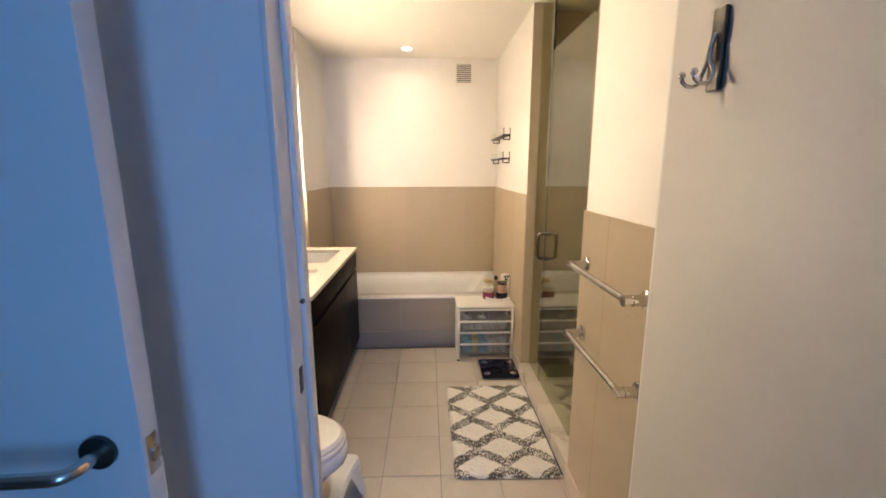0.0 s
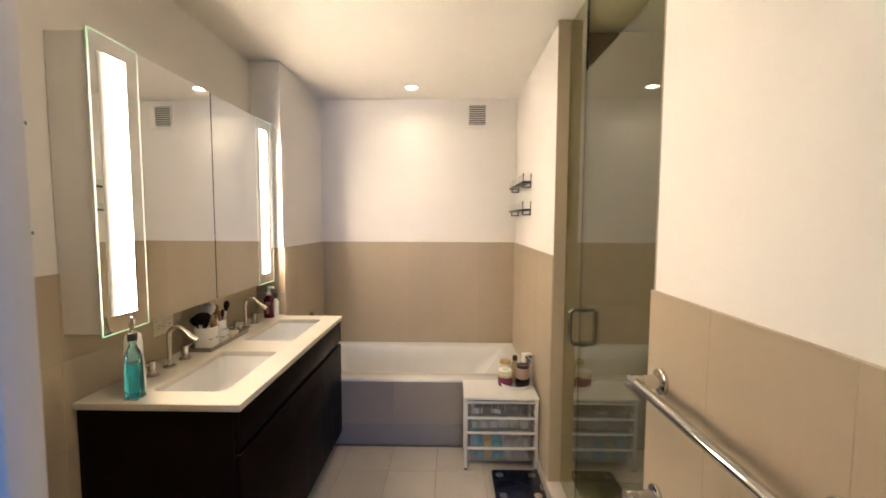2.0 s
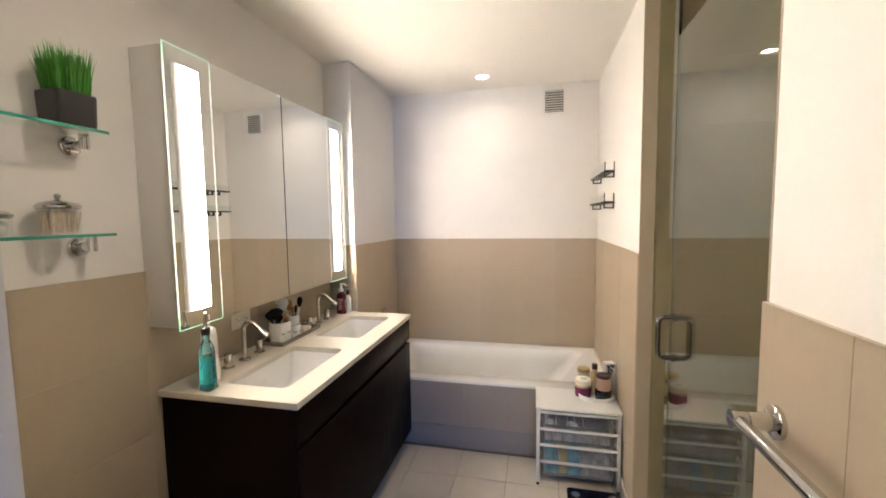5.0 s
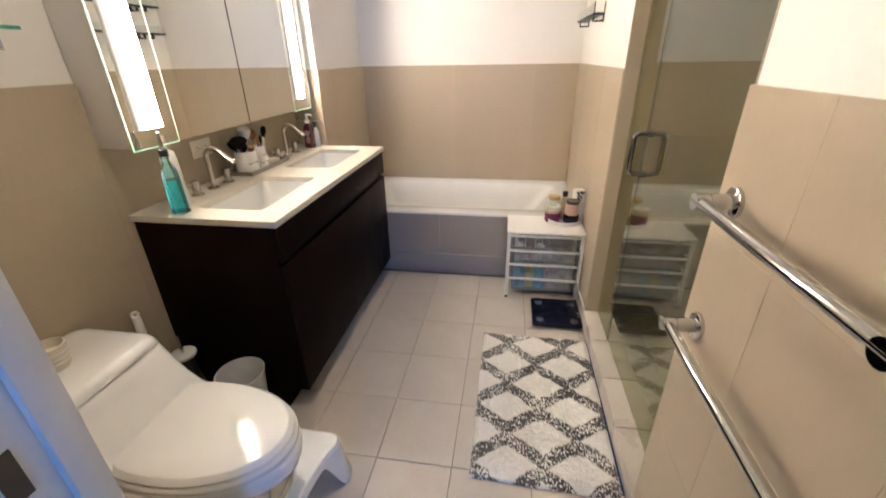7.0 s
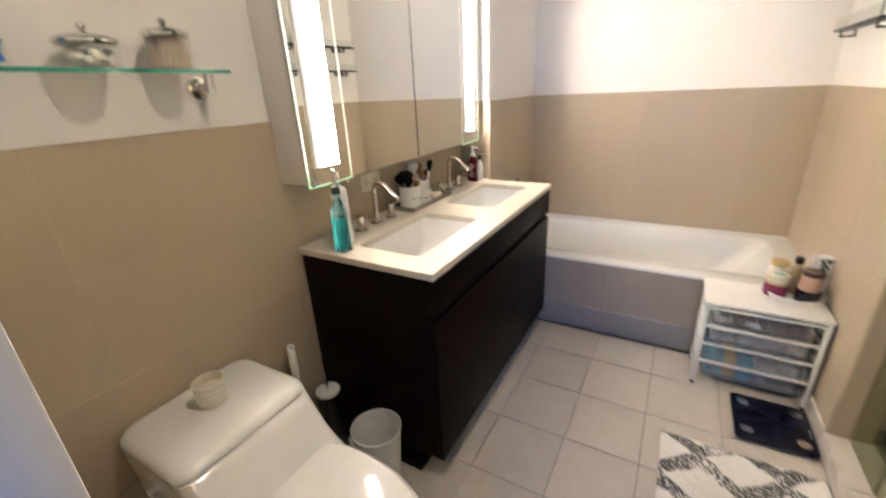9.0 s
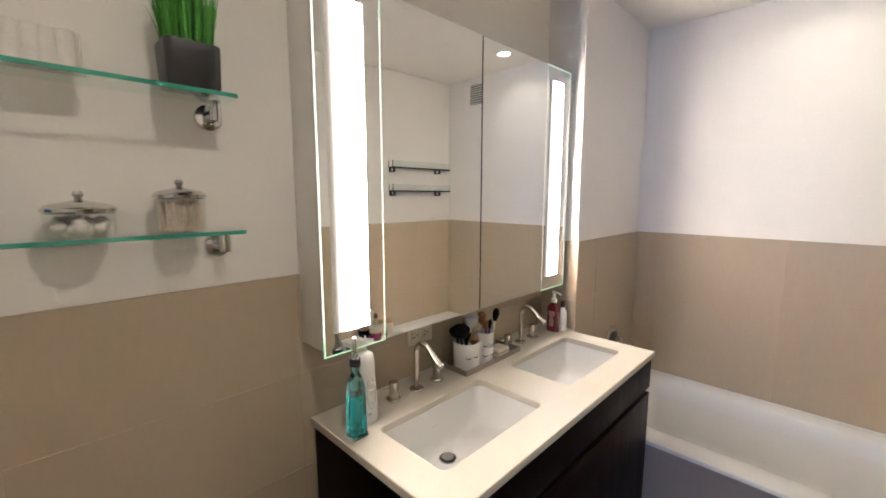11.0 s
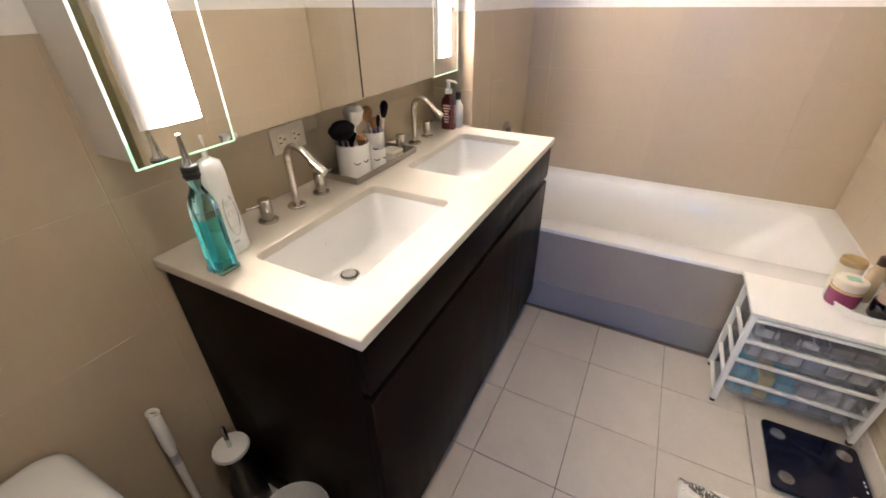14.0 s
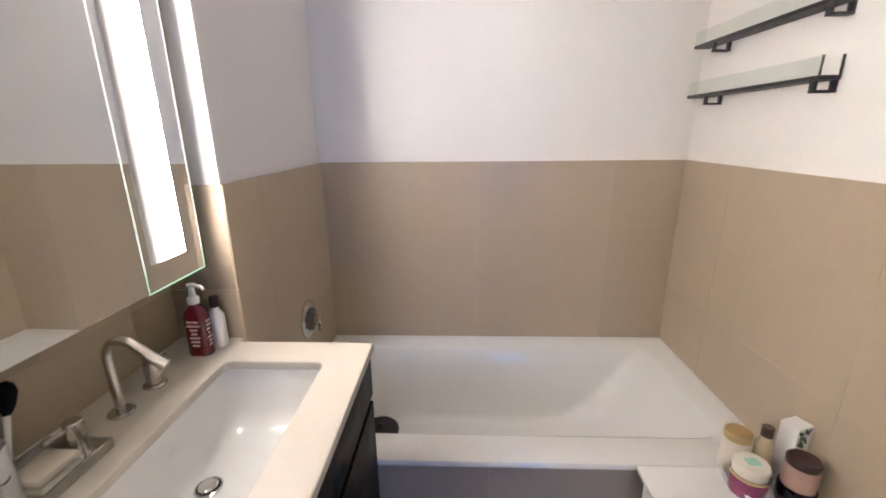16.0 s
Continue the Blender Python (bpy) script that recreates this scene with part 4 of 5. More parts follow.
for i in range(12):
    bm = shape()
    cz, cx, w = rnd.uniform(0.115, 0.165), rnd.uniform(-0.021, 0.021), rnd.uniform(0.003, 0.006)
    bmesh.ops.create_uvsphere(bm, u_segments=10, v_segments=6, radius=1, matrix=Matrix.Translation((cx, -0.0233, cz)) @ Matrix.Rotation(rnd.uniform(0, 3), 4, "Y") @ Matrix.Diagonal((w, 0.0006, w * 1.9, 1)))
    bmesh.ops.transform(bm, matrix=Matrix.Translation((0.636, 2.800, TZ)) @ Matrix.Rotation(radians(18), 4, "Z"), verts=bm.verts)
    part("flower_print", bm, PURPLE if i % 4 == 0 else LEAF, bx, "purple print" if i % 4 == 0 else "dark green print")

# ---- bathroom scale ----
sc = thing("bathroom_scale", (0.525, 2.42, 0), "black glass bathroom scale on the floor", "scale")
bm = shape()
rings(bm, [rrect(0.400, 0.655, 2.287, 2.55, 0.018, z) for z in (0.016, 0.0245)] + [rrect(0.402, 0.653, 2.289, 2.548, 0.017, 0.026)])
part("platform", bm, SCALE_GLASS, sc)
for x in (0.44, 0.615):
    for y in (2.335, 2.50):
        part("steel_pad", lathe(shape(), x, y, [(0.021, 0.0262), (0.021, 0.0272), (0.015, 0.0276)], 24), NICKEL, sc, "round steel contact pad")
        part("foot", lathe(shape(), x, y, [(0.016, 0.0), (0.018, 0.016)], 16), BLACK_METAL, sc)
part("display", box(shape(), 0.49, 0.565, 2.49, 2.525, 0.0261, 0.0266), SCALE_GLASS, sc)
for y0 in (2.385, 2.405, 2.418):
    part("printed_mark", box(shape(), 0.642, 0.647, y0, y0 + 0.007, 0.0261, 0.0264), PLASTIC_W, sc, "small white print")

# ---- bath rug ----
RX0, RX1, RY0, RY1 = 0.155, 0.655, 1.405, 2.205
rug = thing("bath_rug", (RX0, RY0, 0), "white bath rug with grey speckled diamond lattice", "rug")
me_n, me_m = 130, 210
bm = shape()
grid = []
rr = random.Random(2)
for j in range(me_m + 1):
    row = []
    for i in range(me_n + 1):
        u, v = i / me_n, j / me_m
        edge = min(i, me_n - i, j, me_m - j) / 5
        wave = 0.006 * noise.noise((v * 6, 0.3, 1)) * (1 if i > me_n / 2 else -1) * abs(2 * u - 1)
        x = RX0 + (RX1 - RX0) * u + wave + rr.uniform(-0.0012, 0.0012)
        y = RY0 + (RY1 - RY0) * v + 0.005 * noise.noise((u * 5, 2.3, 4)) * abs(2 * v - 1) - 0.012 * u * (1 - v) + rr.uniform(-0.0012, 0.0012)
        z = 0.004 + (0.014 + 0.004 * noise.noise((x * 60, y * 60, 0)) + rr.uniform(-0.0022, 0.0022)) * min(1, edge) ** 0.5
        row.append(bm.verts.new((x, y, z)))
    grid.append(row)
for j in range(me_m):
    for i in range(me_n):
        bm.faces.new((grid[j][i], grid[j][i + 1], grid[j + 1][i + 1], grid[j + 1][i]))
part("tufted_face", bm, RUG, rug, angle=180)
part("backing", box(shape(), RX0 + 0.01, RX1 + 0.004, RY0 + 0.01, RY1 - 0.01, 0.0005, 0.006), NAVY, rug, "navy rubber backing")

# ---- black wall shelves ----


def wall_shelf(z):
    ob = thing("wall_shelf", (0.67, 3.27, z), "small black metal wall shelf with clear acrylic lip", "wall shelf", "shelves over the bathtub")
    y0, y1, f = 2.969, 3.57, 0.622
    part("board", box(shape(), f, 0.677, y0, y1, z - 0.006, z + 0.005, 0.0015), BLACK_METAL, ob)
    for y in (2.984, 3.445):
        bm = shape()
        box(bm, f, 0.677, y - 0.010, y + 0.010, z - 0.036, z - 0.029, 0.001)
        box(bm, f, f + 0.006, y - 0.010, y + 0.010, z - 0.029, z - 0.006, 0.001)
        box(bm, 0.671, 0.677, y - 0.010, y + 0.010, z - 0.029, z - 0.006, 0.001)
        part("bracket", bm, BLACK_METAL, ob)
    for a, b in ((y0, y0 + 0.004),):
        for x in (f, 0.671):
            part("prong", box(shape(), x, x + 0.005, a, b, z + 0.005, z + 0.052, 0.001), BLACK_METAL, ob)
    part("lip", box(shape(), f + 0.001, f + 0.004, y0 + 0.004, y1 - 0.004, z + 0.005, z + 0.050), GLASS_CLEAR, ob, "clear acrylic strip")


wall_shelf(1.477)
wall_shelf(1.652)

# ---- vent and lamp ----
vent = thing("air_vent", (0.38, 3.607, 2.12), "square white louvred air vent", "vent")
bm = shape()
for a, b, c, d in ((0.291, 0.472, 2.123, 2.149), (0.291, 0.472, 2.302, 2.316), (0.291, 0.307, 2.149, 2.302), (0.436, 0.472, 2.149, 2.302)):
    box(bm, a, b, 3.597, 3.6075, c, d, 0.001)
part("frame", bm, PAINT, vent)
# flat plate on the wall; its grey stands in for the duct's shade
part("backing", box(shape(), 0.307, 0.436, 3.6055, 3.6076, 2.149, 2.302), DUCT, vent, "flat plate toned as the shaded duct behind the slats")
for i in range(9):
    bm = box(shape(), 0.307, 0.436, -0.0055, 0.0055, -0.0012, 0.0012)
    bmesh.ops.transform(bm, matrix=Matrix.Translation((0, 3.600, 2.158 + i * 0.0170)) @ Matrix.Rotation(radians(35), 4, "X"), verts=bm.verts)
    part("slat", bm, CAB_WHITE, vent)


def ceiling_or_fill_lamp(y):
    ob = thing("ceiling_or_fill_lamp", (-0.115, y, H), "small round recessed white ceiling lamp, lit; the door-side one is added fill", "ceiling lamp", "recessed ceiling lamps")
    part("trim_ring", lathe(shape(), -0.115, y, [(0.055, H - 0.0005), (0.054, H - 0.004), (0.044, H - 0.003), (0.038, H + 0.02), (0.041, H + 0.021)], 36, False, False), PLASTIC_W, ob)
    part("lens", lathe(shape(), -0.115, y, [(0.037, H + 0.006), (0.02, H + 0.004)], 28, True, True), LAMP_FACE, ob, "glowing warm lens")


ceiling_or_fill_lamp(3.33)
# body of the added fill lamp; only the one at 3.33 is known
ceiling_or_fill_lamp(1.35)

# ---- towel bars ----


def towel_bar(z):
    ob = thing("towel_bar", (0.66, 1.08, z), "chrome towel bar on beige tiles", "towel bar", "towel bars")
    for y in (1.300, 0.855):
        bm = shape()
        tube(bm, [(0.6595, y, z), (0.652, y, z), (0.650, y, z)], [0.030, 0.030, 0.027], 32)
        tube(bm, [(0.651, y, z), (0.612, y, z)], 0.0165, 24)
        tube(bm, [(0.613, y, z), (0.607, y, z)], 0.014, 24)
        tube(bm, [(0.608, y, z), (0.585, y, z)], 0.0165, 24)
        part("post", bm, CHROME, ob)
    part("bar", tube(shape(), [(0.596, 0.841, z), (0.596, 1.314, z)], 0.0115, 20), CHROME, ob)


towel_bar(1.033)
towel_bar(0.752)

# ---- glass shelves and what stands on them ----


def glass_shelf(z):
    ob = thing("glass_shelf", (-0.98, 1.145, z), "green edged glass shelf on chrome brackets", "glass shelf", "glass shelves over the toilet")
    bm = shape()
    rings(bm, [rrect(-1.028, -0.925, 0.868, 1.425, 0.012, z - 0.004), rrect(-1.028, -0.925, 0.868, 1.425, 0.012, z + 0.004)])
    part("pane", bm, GLASS_SHELF, ob).visible_shadow = False
    bm = shape()
    front = [p for p in rrect(-1.028, -0.9246, 0.8676, 1.4254, 0.012, z - 0.0041) if p[0] > -0.9999]
    front = sorted(front, key=lambda p: (p[1], p[0] if p[1] < 1.1 else -p[0]))
    rings(bm, [front, [(x, y, z + 0.0041) for x, y, _ in front]], False, False, closed=False)
    part("edge", bm, GLASS_EDGE, ob, "green polished edge")
    for y in (0.918, 1.395):
        bm = shape()
        tube(bm, [(-1.0395, y, z - 0.034), (-1.030, y, z - 0.034), (-1.028, y, z - 0.034)], [0.028, 0.028, 0.024], 28)
        tube(bm, [(-1.029, y, z - 0.034), (-0.985, y, z - 0.034)], 0.0125, 18)
        lathe(bm, -0.983, y, [(0.0115, z - 0.046), (0.0115, z - 0.0045)], 18)
        part("bracket", bm, CHROME, ob)


S1, S2 = 1.651, 1.368
glass_shelf(S1)
glass_shelf(S2)


def jar(x, y, z, r, h, fill, fh, label, kind):
    ob = thing("lidded_jar", (x, y, z), label, "jar", "jars on the glass shelf")
    bm = shape()
    lathe(bm, x, y, [(r * 0.9, z), (r, z + 0.006), (r, z + h * 0.92), (r * 0.93, z + h)], cap1=False)
    part("glass", bm, GLASS_CLEAR, ob).visible_shadow = False
    bm = shape()
    if kind == "swab":
        q = random.Random(8)
        for i in range(150):
            a, rad = q.uniform(0, 6.28), r * 0.85 * math.sqrt(q.random())
            px, py = x + rad * math.cos(a), y + rad * math.sin(a)
            tube(bm, [(px, py, z + 0.004), (x + (px - x) * 0.9 + q.uniform(-0.012, 0.012), y + (py - y) * 0.9 + q.uniform(-0.012, 0.012), z + fh * q.uniform(0.75, 1.0))], 0.0024, 6)
    else:
        q = random.Random(5)
        for i in range(34):
            a, rad = q.uniform(0, 6.28), r * 0.7 * math.sqrt(q.random())
            s = q.uniform(0.009, 0.014)
            m = Matrix.Translation((x + rad * math.cos(a), y + rad * math.sin(a), z + s + q.random() * max(0.001, fh - 2 * s))) @ Matrix.Rotation(q.uniform(0, 3), 4, "X") @ Matrix.Diagonal((s, s * 0.8, s, 1))
            if kind == "packet":
                bmesh.ops.create_cube(bm, size=1.5, matrix=m)
            else:
                bmesh.ops.create_icosphere(bm, subdivisions=2, radius=1, matrix=m)
    part("contents", bm, fill, ob, "jar filling")
    lz = z + h
    part("lid", lathe(shape(), x, y, [(r * 0.95, lz - 0.004), (r * 1.05, lz), (r * 1.06, lz + 0.005), (r * 0.9, lz + 0.012), (r * 0.3, lz + 0.018), (0.005, lz + 0.022), (0.009, lz + 0.030), (0.006, lz + 0.036)]), CHROME, ob, "chrome lid with a knob")


jar(-0.98, 0.995, S2 + 0.0045, 0.043, 0.094, BLUE, 0.058, "glass jar of blue packets with chrome lid", "packet")
jar(-0.977, 1.158, S2 + 0.0045, 0.050, 0.046, COTTON, 0.040, "low glass jar of cotton balls, chrome lid", "ball")
jar(-0.98, 1.315, S2 + 0.0045, 0.045, 0.070, SWAB, 0.066, "glass jar of cotton swabs with chrome lid", "swab")
pads = thing("cotton_holder", (-0.98, 1.135, S1 + 0.0045), "chrome holder of stacked white cotton pads", "holder")
for i in range(4):
    y = 1.098 + i * 0.0225
    part("pad_roll", tube(shape(), [(-0.98, y, S1 + 0.006), (-0.98, y, S1 + 0.008), (-0.98, y, S1 + 0.072), (-0.98, y, S1 + 0.075)], [0.012, 0.0135, 0.0135, 0.010], 18), COTTON, pads)
part("bracket", box(box(shape(), -1.0, -0.958, 1.084, 1.190, S1 + 0.0045, S1 + 0.0058), -0.995, -0.962, 1.1815, 1.1835, S1 + 0.0058, S1 + 0.068), CHROME, pads, "chrome holder")

plant = thing("potted_grass", (-0.965, 1.347, S1 + 0.0045), "bright green artificial grass in a black pot", "plant")
bm = shape()
pz = S1 + 0.0045
rings(bm, [rrect(-1.006, -0.924, 1.301, 1.392, 0.014, pz), rrect(-1.008, -0.922, 1.299, 1.394, 0.015, pz + 0.005), rrect(-1.010, -0.919, 1.297, 1.396, 0.015, pz + 0.080), rrect(-1.009, -0.920, 1.298, 1.395, 0.014, pz + 0.084), rrect(-1.004, -0.925, 1.303, 1.390, 0.011, pz + 0.084), rrect(-1.003, -0.926, 1.304, 1.389, 0.011, pz + 0.076)])
part("pot", bm, BLACK_POT, plant)
bm = shape()
q = random.Random(11)
for i in range(700):
    x, y = q.uniform(-0.998, -0.931), q.uniform(1.308, 1.385)
    h = q.uniform(0.08, 0.138)
    lx, ly = (x + 0.965) * q.uniform(0.1, 0.5) + q.uniform(-0.008, 0.008), (y - 1.347) * q.uniform(0.1, 0.5) + q.uniform(-0.008, 0.008)
    a = q.uniform(0, 3.14)
    wx, wy = 0.0016 * math.cos(a), 0.0016 * math.sin(a)
    z = pz + 0.074
    v = [bm.verts.new(p) for p in ((x - wx, y - wy, z), (x + wx, y + wy, z), (x + lx * 0.4 + wx, y + ly * 0.4 + wy, z + h * 0.55), (x + lx * 0.4 - wx, y + ly * 0.4 - wy, z + h * 0.55), (x + lx, y + ly, z + h))]
    bm.faces.new(v[:4])
    bm.faces.new((v[3], v[2], v[4]))
ob = part("grass_blades", bm, GRASS, plant, "many thin green blades")
tagged(ob, kind="stuff")

# ---- on the countertop ----
Z = 0.8235
ob = thing("soap_bottle", (-0.857, 1.642, Z), "clear bottle of teal liquid with a steel pourer", "bottle")
def bottle_ring(r, z, c):
    return rrect(-0.857 - r, -0.857 + r, 1.642 - r, 1.642 + r, c, Z + z)


part("foot", box(shape(), -0.879, -0.835, 1.620, 1.664, Z, Z + 0.012, 0.003), TEAL_PALE, ob, "thick pale glass foot")
part("liquid", rings_of([bottle_ring(0.0215, 0.0125, 0.009), bottle_ring(0.0215, 0.020, 0.009), bottle_ring(0.0205, 0.118, 0.009)]), TEAL, ob, "bright teal liquid")
part("glass", rings_of([bottle_ring(0.0205, 0.1185, 0.009), bottle_ring(0.0198, 0.140, 0.010), bottle_ring(0.0175, 0.156, 0.0125), bottle_ring(0.012, 0.170, 0.011), bottle_ring(0.0105, 0.176, 0.0102), bottle_ring(0.0105, 0.186, 0.0102), bottle_ring(0.012, 0.187, 0.0115), bottle_ring(0.012, 0.192, 0.0115)]), TEAL_PALE, ob, "empty pale teal glass shoulder and neck")
for z0 in (0.1925, 0.2005, 0.2085):
    part("stopper", lathe(shape(), -0.857, 1.642, [(0.0115, Z + z0), (0.0145, Z + z0 + 0.0015), (0.0145, Z + z0 + 0.0055), (0.0115, Z + z0 + 0.0075)]), BLACK_METAL, ob, "ribbed black rubber stopper")
part("spout", tube(shape(), [(-0.857, 1.642, Z + 0.215), (-0.857, 1.642, Z + 0.222), (-0.857, 1.642, Z + 0.238), (-0.854, 1.640, Z + 0.268)], [0.010, 0.0075, 0.0055, 0.0034], 14), CHROME, ob, "steel pourer")
ob = thing("water_flosser", (-0.905, 1.705, Z), "white plastic cordless water flosser", "flosser")
bm = shape()
rings(bm, [rrect(-0.905 - w, -0.905 + w, 1.705 - d, 1.705 + d, min(w, d) * 0.8, Z + z) for z, w, d in ((0, 0.026, 0.028), (0.004, 0.028, 0.030), (0.06, 0.027, 0.029), (0.12, 0.024, 0.025), (0.170, 0.023, 0.024), (0.192, 0.020, 0.021), (0.200, 0.010, 0.010))])
part("body", bm, PLASTIC_W, ob, angle=60)
part("tip", tube(shape(), [(-0.905, 1.705, Z + 0.198), (-0.903, 1.705, Z + 0.22), (-0.896, 1.703, Z + 0.245)], [0.006, 0.0045, 0.002], 10), PLASTIC_W, ob)
for z in (0.05, 0.085, 0.105):
    part("button", box(shape(), -0.8795, -0.876, 1.697, 1.713, Z + z, Z + z + 0.012, 0.001), CAB_WHITE, ob)
ring_pts = [(-0.8785 - 0.004 * max(0, math.sin(b)), 1.705 + 0.013 * math.cos(b), Z + 0.085 + 0.045 * math.sin(b)) for b in [2 * math.pi * i / 24 for i in range(25)]]
part("panel_line", tube(shape(), ring_pts, 0.0012, 6), FILL_A, ob, "grey line round the control panel")
part("printed_mark", box(shape(), -0.8775, -0.8765, 1.692, 1.704, Z + 0.026, Z + 0.031), FILL_A, ob)

ob = thing("pump_bottle", (-0.915, 2.752, Z), "dark red soap bottle with a white pump", "bottle")
bm = shape()
rings(bm, [rrect(-0.915 - w, -0.915 + w, 2.752 - d, 2.752 + d, min(w, d) * 0.9, Z + z) for z, w, d in ((0, 0.028, 0.018), (0.005, 0.030, 0.020), (0.10, 0.030, 0.020), (0.118, 0.026, 0.018), (0.130, 0.013, 0.012), (0.136, 0.012, 0.012))])
part("bottle", bm, RED, ob, angle=60)
q = random.Random(3)
for i in range(7):
    z, w = Z + 0.028 + i * 0.0105, q.uniform(0.008, 0.017)
    part("printed_line", box(shape(), -0.8852, -0.8843, 2.752 - 0.012 + q.uniform(-0.003, 0.003), 2.752 - 0.012 + w, z, z + 0.004), LABEL, ob, "pale printed line")
    part("printed_line", box(shape(), -0.915 - w * 0.9, -0.915 + w, 2.7313, 2.7325, z, z + 0.005), LABEL, ob, "pale printed line")
bm = lathe(shape(), -0.915, 2.752, [(0.014, Z + 0.1365), (0.014, Z + 0.150), (0.008, Z + 0.156), (0.006, Z + 0.178), (0.010, Z + 0.180), (0.010, Z + 0.186)])
tube(bm, [(-0.915, 2.752, Z + 0.183), (-0.885, 2.742, Z + 0.183), (-0.876, 2.739, Z + 0.178)], [0.0055, 0.0045, 0.004], 10)
part("pump", bm, PLASTIC_W, ob, "white pump top")
ob = thing("lotion_bottle", (-0.893, 2.795, Z), "white lotion bottle with a dark cap", "bottle")
part("bottle", lathe(shape(), -0.893, 2.795, [(0.019, Z), (0.020, Z + 0.004), (0.020, Z + 0.085), (0.010, Z + 0.10), (0.009, Z + 0.108)]), PLASTIC_W, ob)
part("cap", lathe(shape(), -0.893, 2.795, [(0.0105, Z + 0.1085), (0.0105, Z + 0.135), (0.009, Z + 0.137)]), BROWN, ob, "dark brown cap")

ob = thing("vanity_tray", (-0.945, 2.27, Z), "mirrored tray with a thin nickel rim", "tray")
part("mirror_base", box(shape(), -1.000, -0.884, 2.107, 2.430, Z + 0.003, Z + 0.006), MIRROR, ob)
for a, b, c, d in ((-1.004, -1.000, 2.103, 2.434), (-0.884, -0.880, 2.103, 2.434), (-1.0, -0.884, 2.103, 2.107), (-1.0, -0.884, 2.430, 2.434)):
    part("rim", box(shape(), a, b, c, d, Z, Z + 0.019, 0.0008, 1), TRAY_METAL, ob, "brushed grey metal rim")


def brush_cup(x, y, r, h, label, brushes):
    z = Z + 0.0065
    ob = thing("brush_cup", (x, y, z), label, "cup", "cups on the vanity tray")
    part("cup", lathe(shape(), x, y, [(r * 0.96, z), (r, z + 0.004), (r, z + h - 0.002), (r * 0.97, z + h), (r * 0.93, z + h - 0.002), (r * 0.92, z + 0.01), (r * 0.3, z + 0.008)], 36), PORCELAIN, ob)
    for w in (-1, 1):
        curve = []
        for i in range(9):
            f = i / 8 - 0.5
            a = radians(-24) + (w * 0.0145 + f * 0.020) / r
            curve.append((x + (r + 0.0002) * math.cos(a), y + (r + 0.0002) * math.sin(a), z + h * 0.45 + 0.006 * (2 * f) ** 2 + w * 0.0012))
        part("printed_mark", tube(shape(), curve, [0.0003] + [0.0015] * 7 + [0.0003], 6), BLACK_METAL, ob, "dark curved printed mark")
    for hr, ln, bristle, stick, dx, dy in brushes:
        bx_, by_ = x + dx * r * 0.5, y + dy * r * 0.5
        ex, ey, ez = x + dx * r * 1.1, y + dy * r * 1.1, z + h + ln
        br = thing("makeup_brush", (bx_, by_, z + 0.010), "makeup brush standing in a white cup", "brush", "makeup brushes")
        d = Vector((ex - bx_, ey - by_, ez - z - 0.012))
        tip = Vector((bx_, by_, z + 0.012))
        part("stem", tube(shape(), [tip, tip + d * 0.72], [0.003, 0.0045], 10), stick, br)
        part("bristles", tube(shape(), [tip + d * 0.70, tip + d * 0.78, tip + d * 0.92, tip + d * 1.0, tip + d * 1.03], [hr * 0.4, hr * 0.75, hr, hr * 0.7, hr * 0.2], 16), bristle, br)


brush_cup(-0.937, 2.168, 0.050, 0.094, "white ceramic cup full of makeup brushes",
          ((0.036, 0.064, BRISTLE_K, BLACK_METAL, 0.2, -0.9), (0.024, 0.045, BRISTLE_K, BLACK_METAL, -0.7, -0.4), (0.030, 0.098, BRISTLE_W, PLASTIC_W, 0.0, 0.4), (0.018, 0.028, BRISTLE_K, BLACK_METAL, -0.2, 0.2), (0.016, 0.020, BRISTLE_T, BLACK_METAL, 0.5, 0.2), (0.018, 0.050, BRISTLE_K, BLACK_METAL, -0.5, 0.4)))
brush_cup(-0.960, 2.305, 0.034, 0.090, "tall white ceramic cup with makeup brushes",
          ((0.019, 0.072, BRISTLE_T, NICKEL, -0.4, -0.2), (0.010, 0.040, BRISTLE_T, VIOLET, 0.2, -0.2), (0.014, 0.078, BRISTLE_K, PLASTIC_W, 0.3, 1.5), (0.007, 0.045, BRISTLE_K, VIOLET, 0.4, 0.3), (0.007, 0.035, BRISTLE_T, NICKEL, -0.2, 0.6)))
brush_cup(-0.921, 2.256, 0.032, 0.055, "short white ceramic cup", ())
ob = thing("small_dish", (-0.945, 2.372, Z + 0.0065), "small mother-of-pearl dish on the tray", "dish")
part("dish", box(shape(), -0.972, -0.915, 2.335, 2.405, Z + 0.0065, Z + 0.020, 0.004), CREAM, ob)
ob = thing("outlet", (-1.03, 2.02, 0.925), "beige double wall outlet", "outlet")
part("plate", box(shape(), -1.0298, -1.0255, 1.962, 2.078, 0.930, 0.999, 0.0015), OUTLET, ob)
for y in (1.995, 2.045):
    sk = part("socket", box(shape(), -1.0256, -1.0235, y - 0.016, y + 0.016, 0.947, 0.982, 0.003), CREAM, ob)
    for dy, dz, w in ((-0.006, 0.007, 0.004), (-0.006, -0.007, 0.004), (0.008, 0.0, 0.005)):
        # no hole is cut; a black patch paints the slot's inner shade
        part("slot", box(shape(), -1.0236, -1.0232, y + dy - w, y + dy + w, 0.9645 + dz - 0.0014, 0.9645 + dz + 0.0014), GAP_SHADE, sk, "black patch for a shaded plug slot")

# ---- tiles ----
TILES = {}


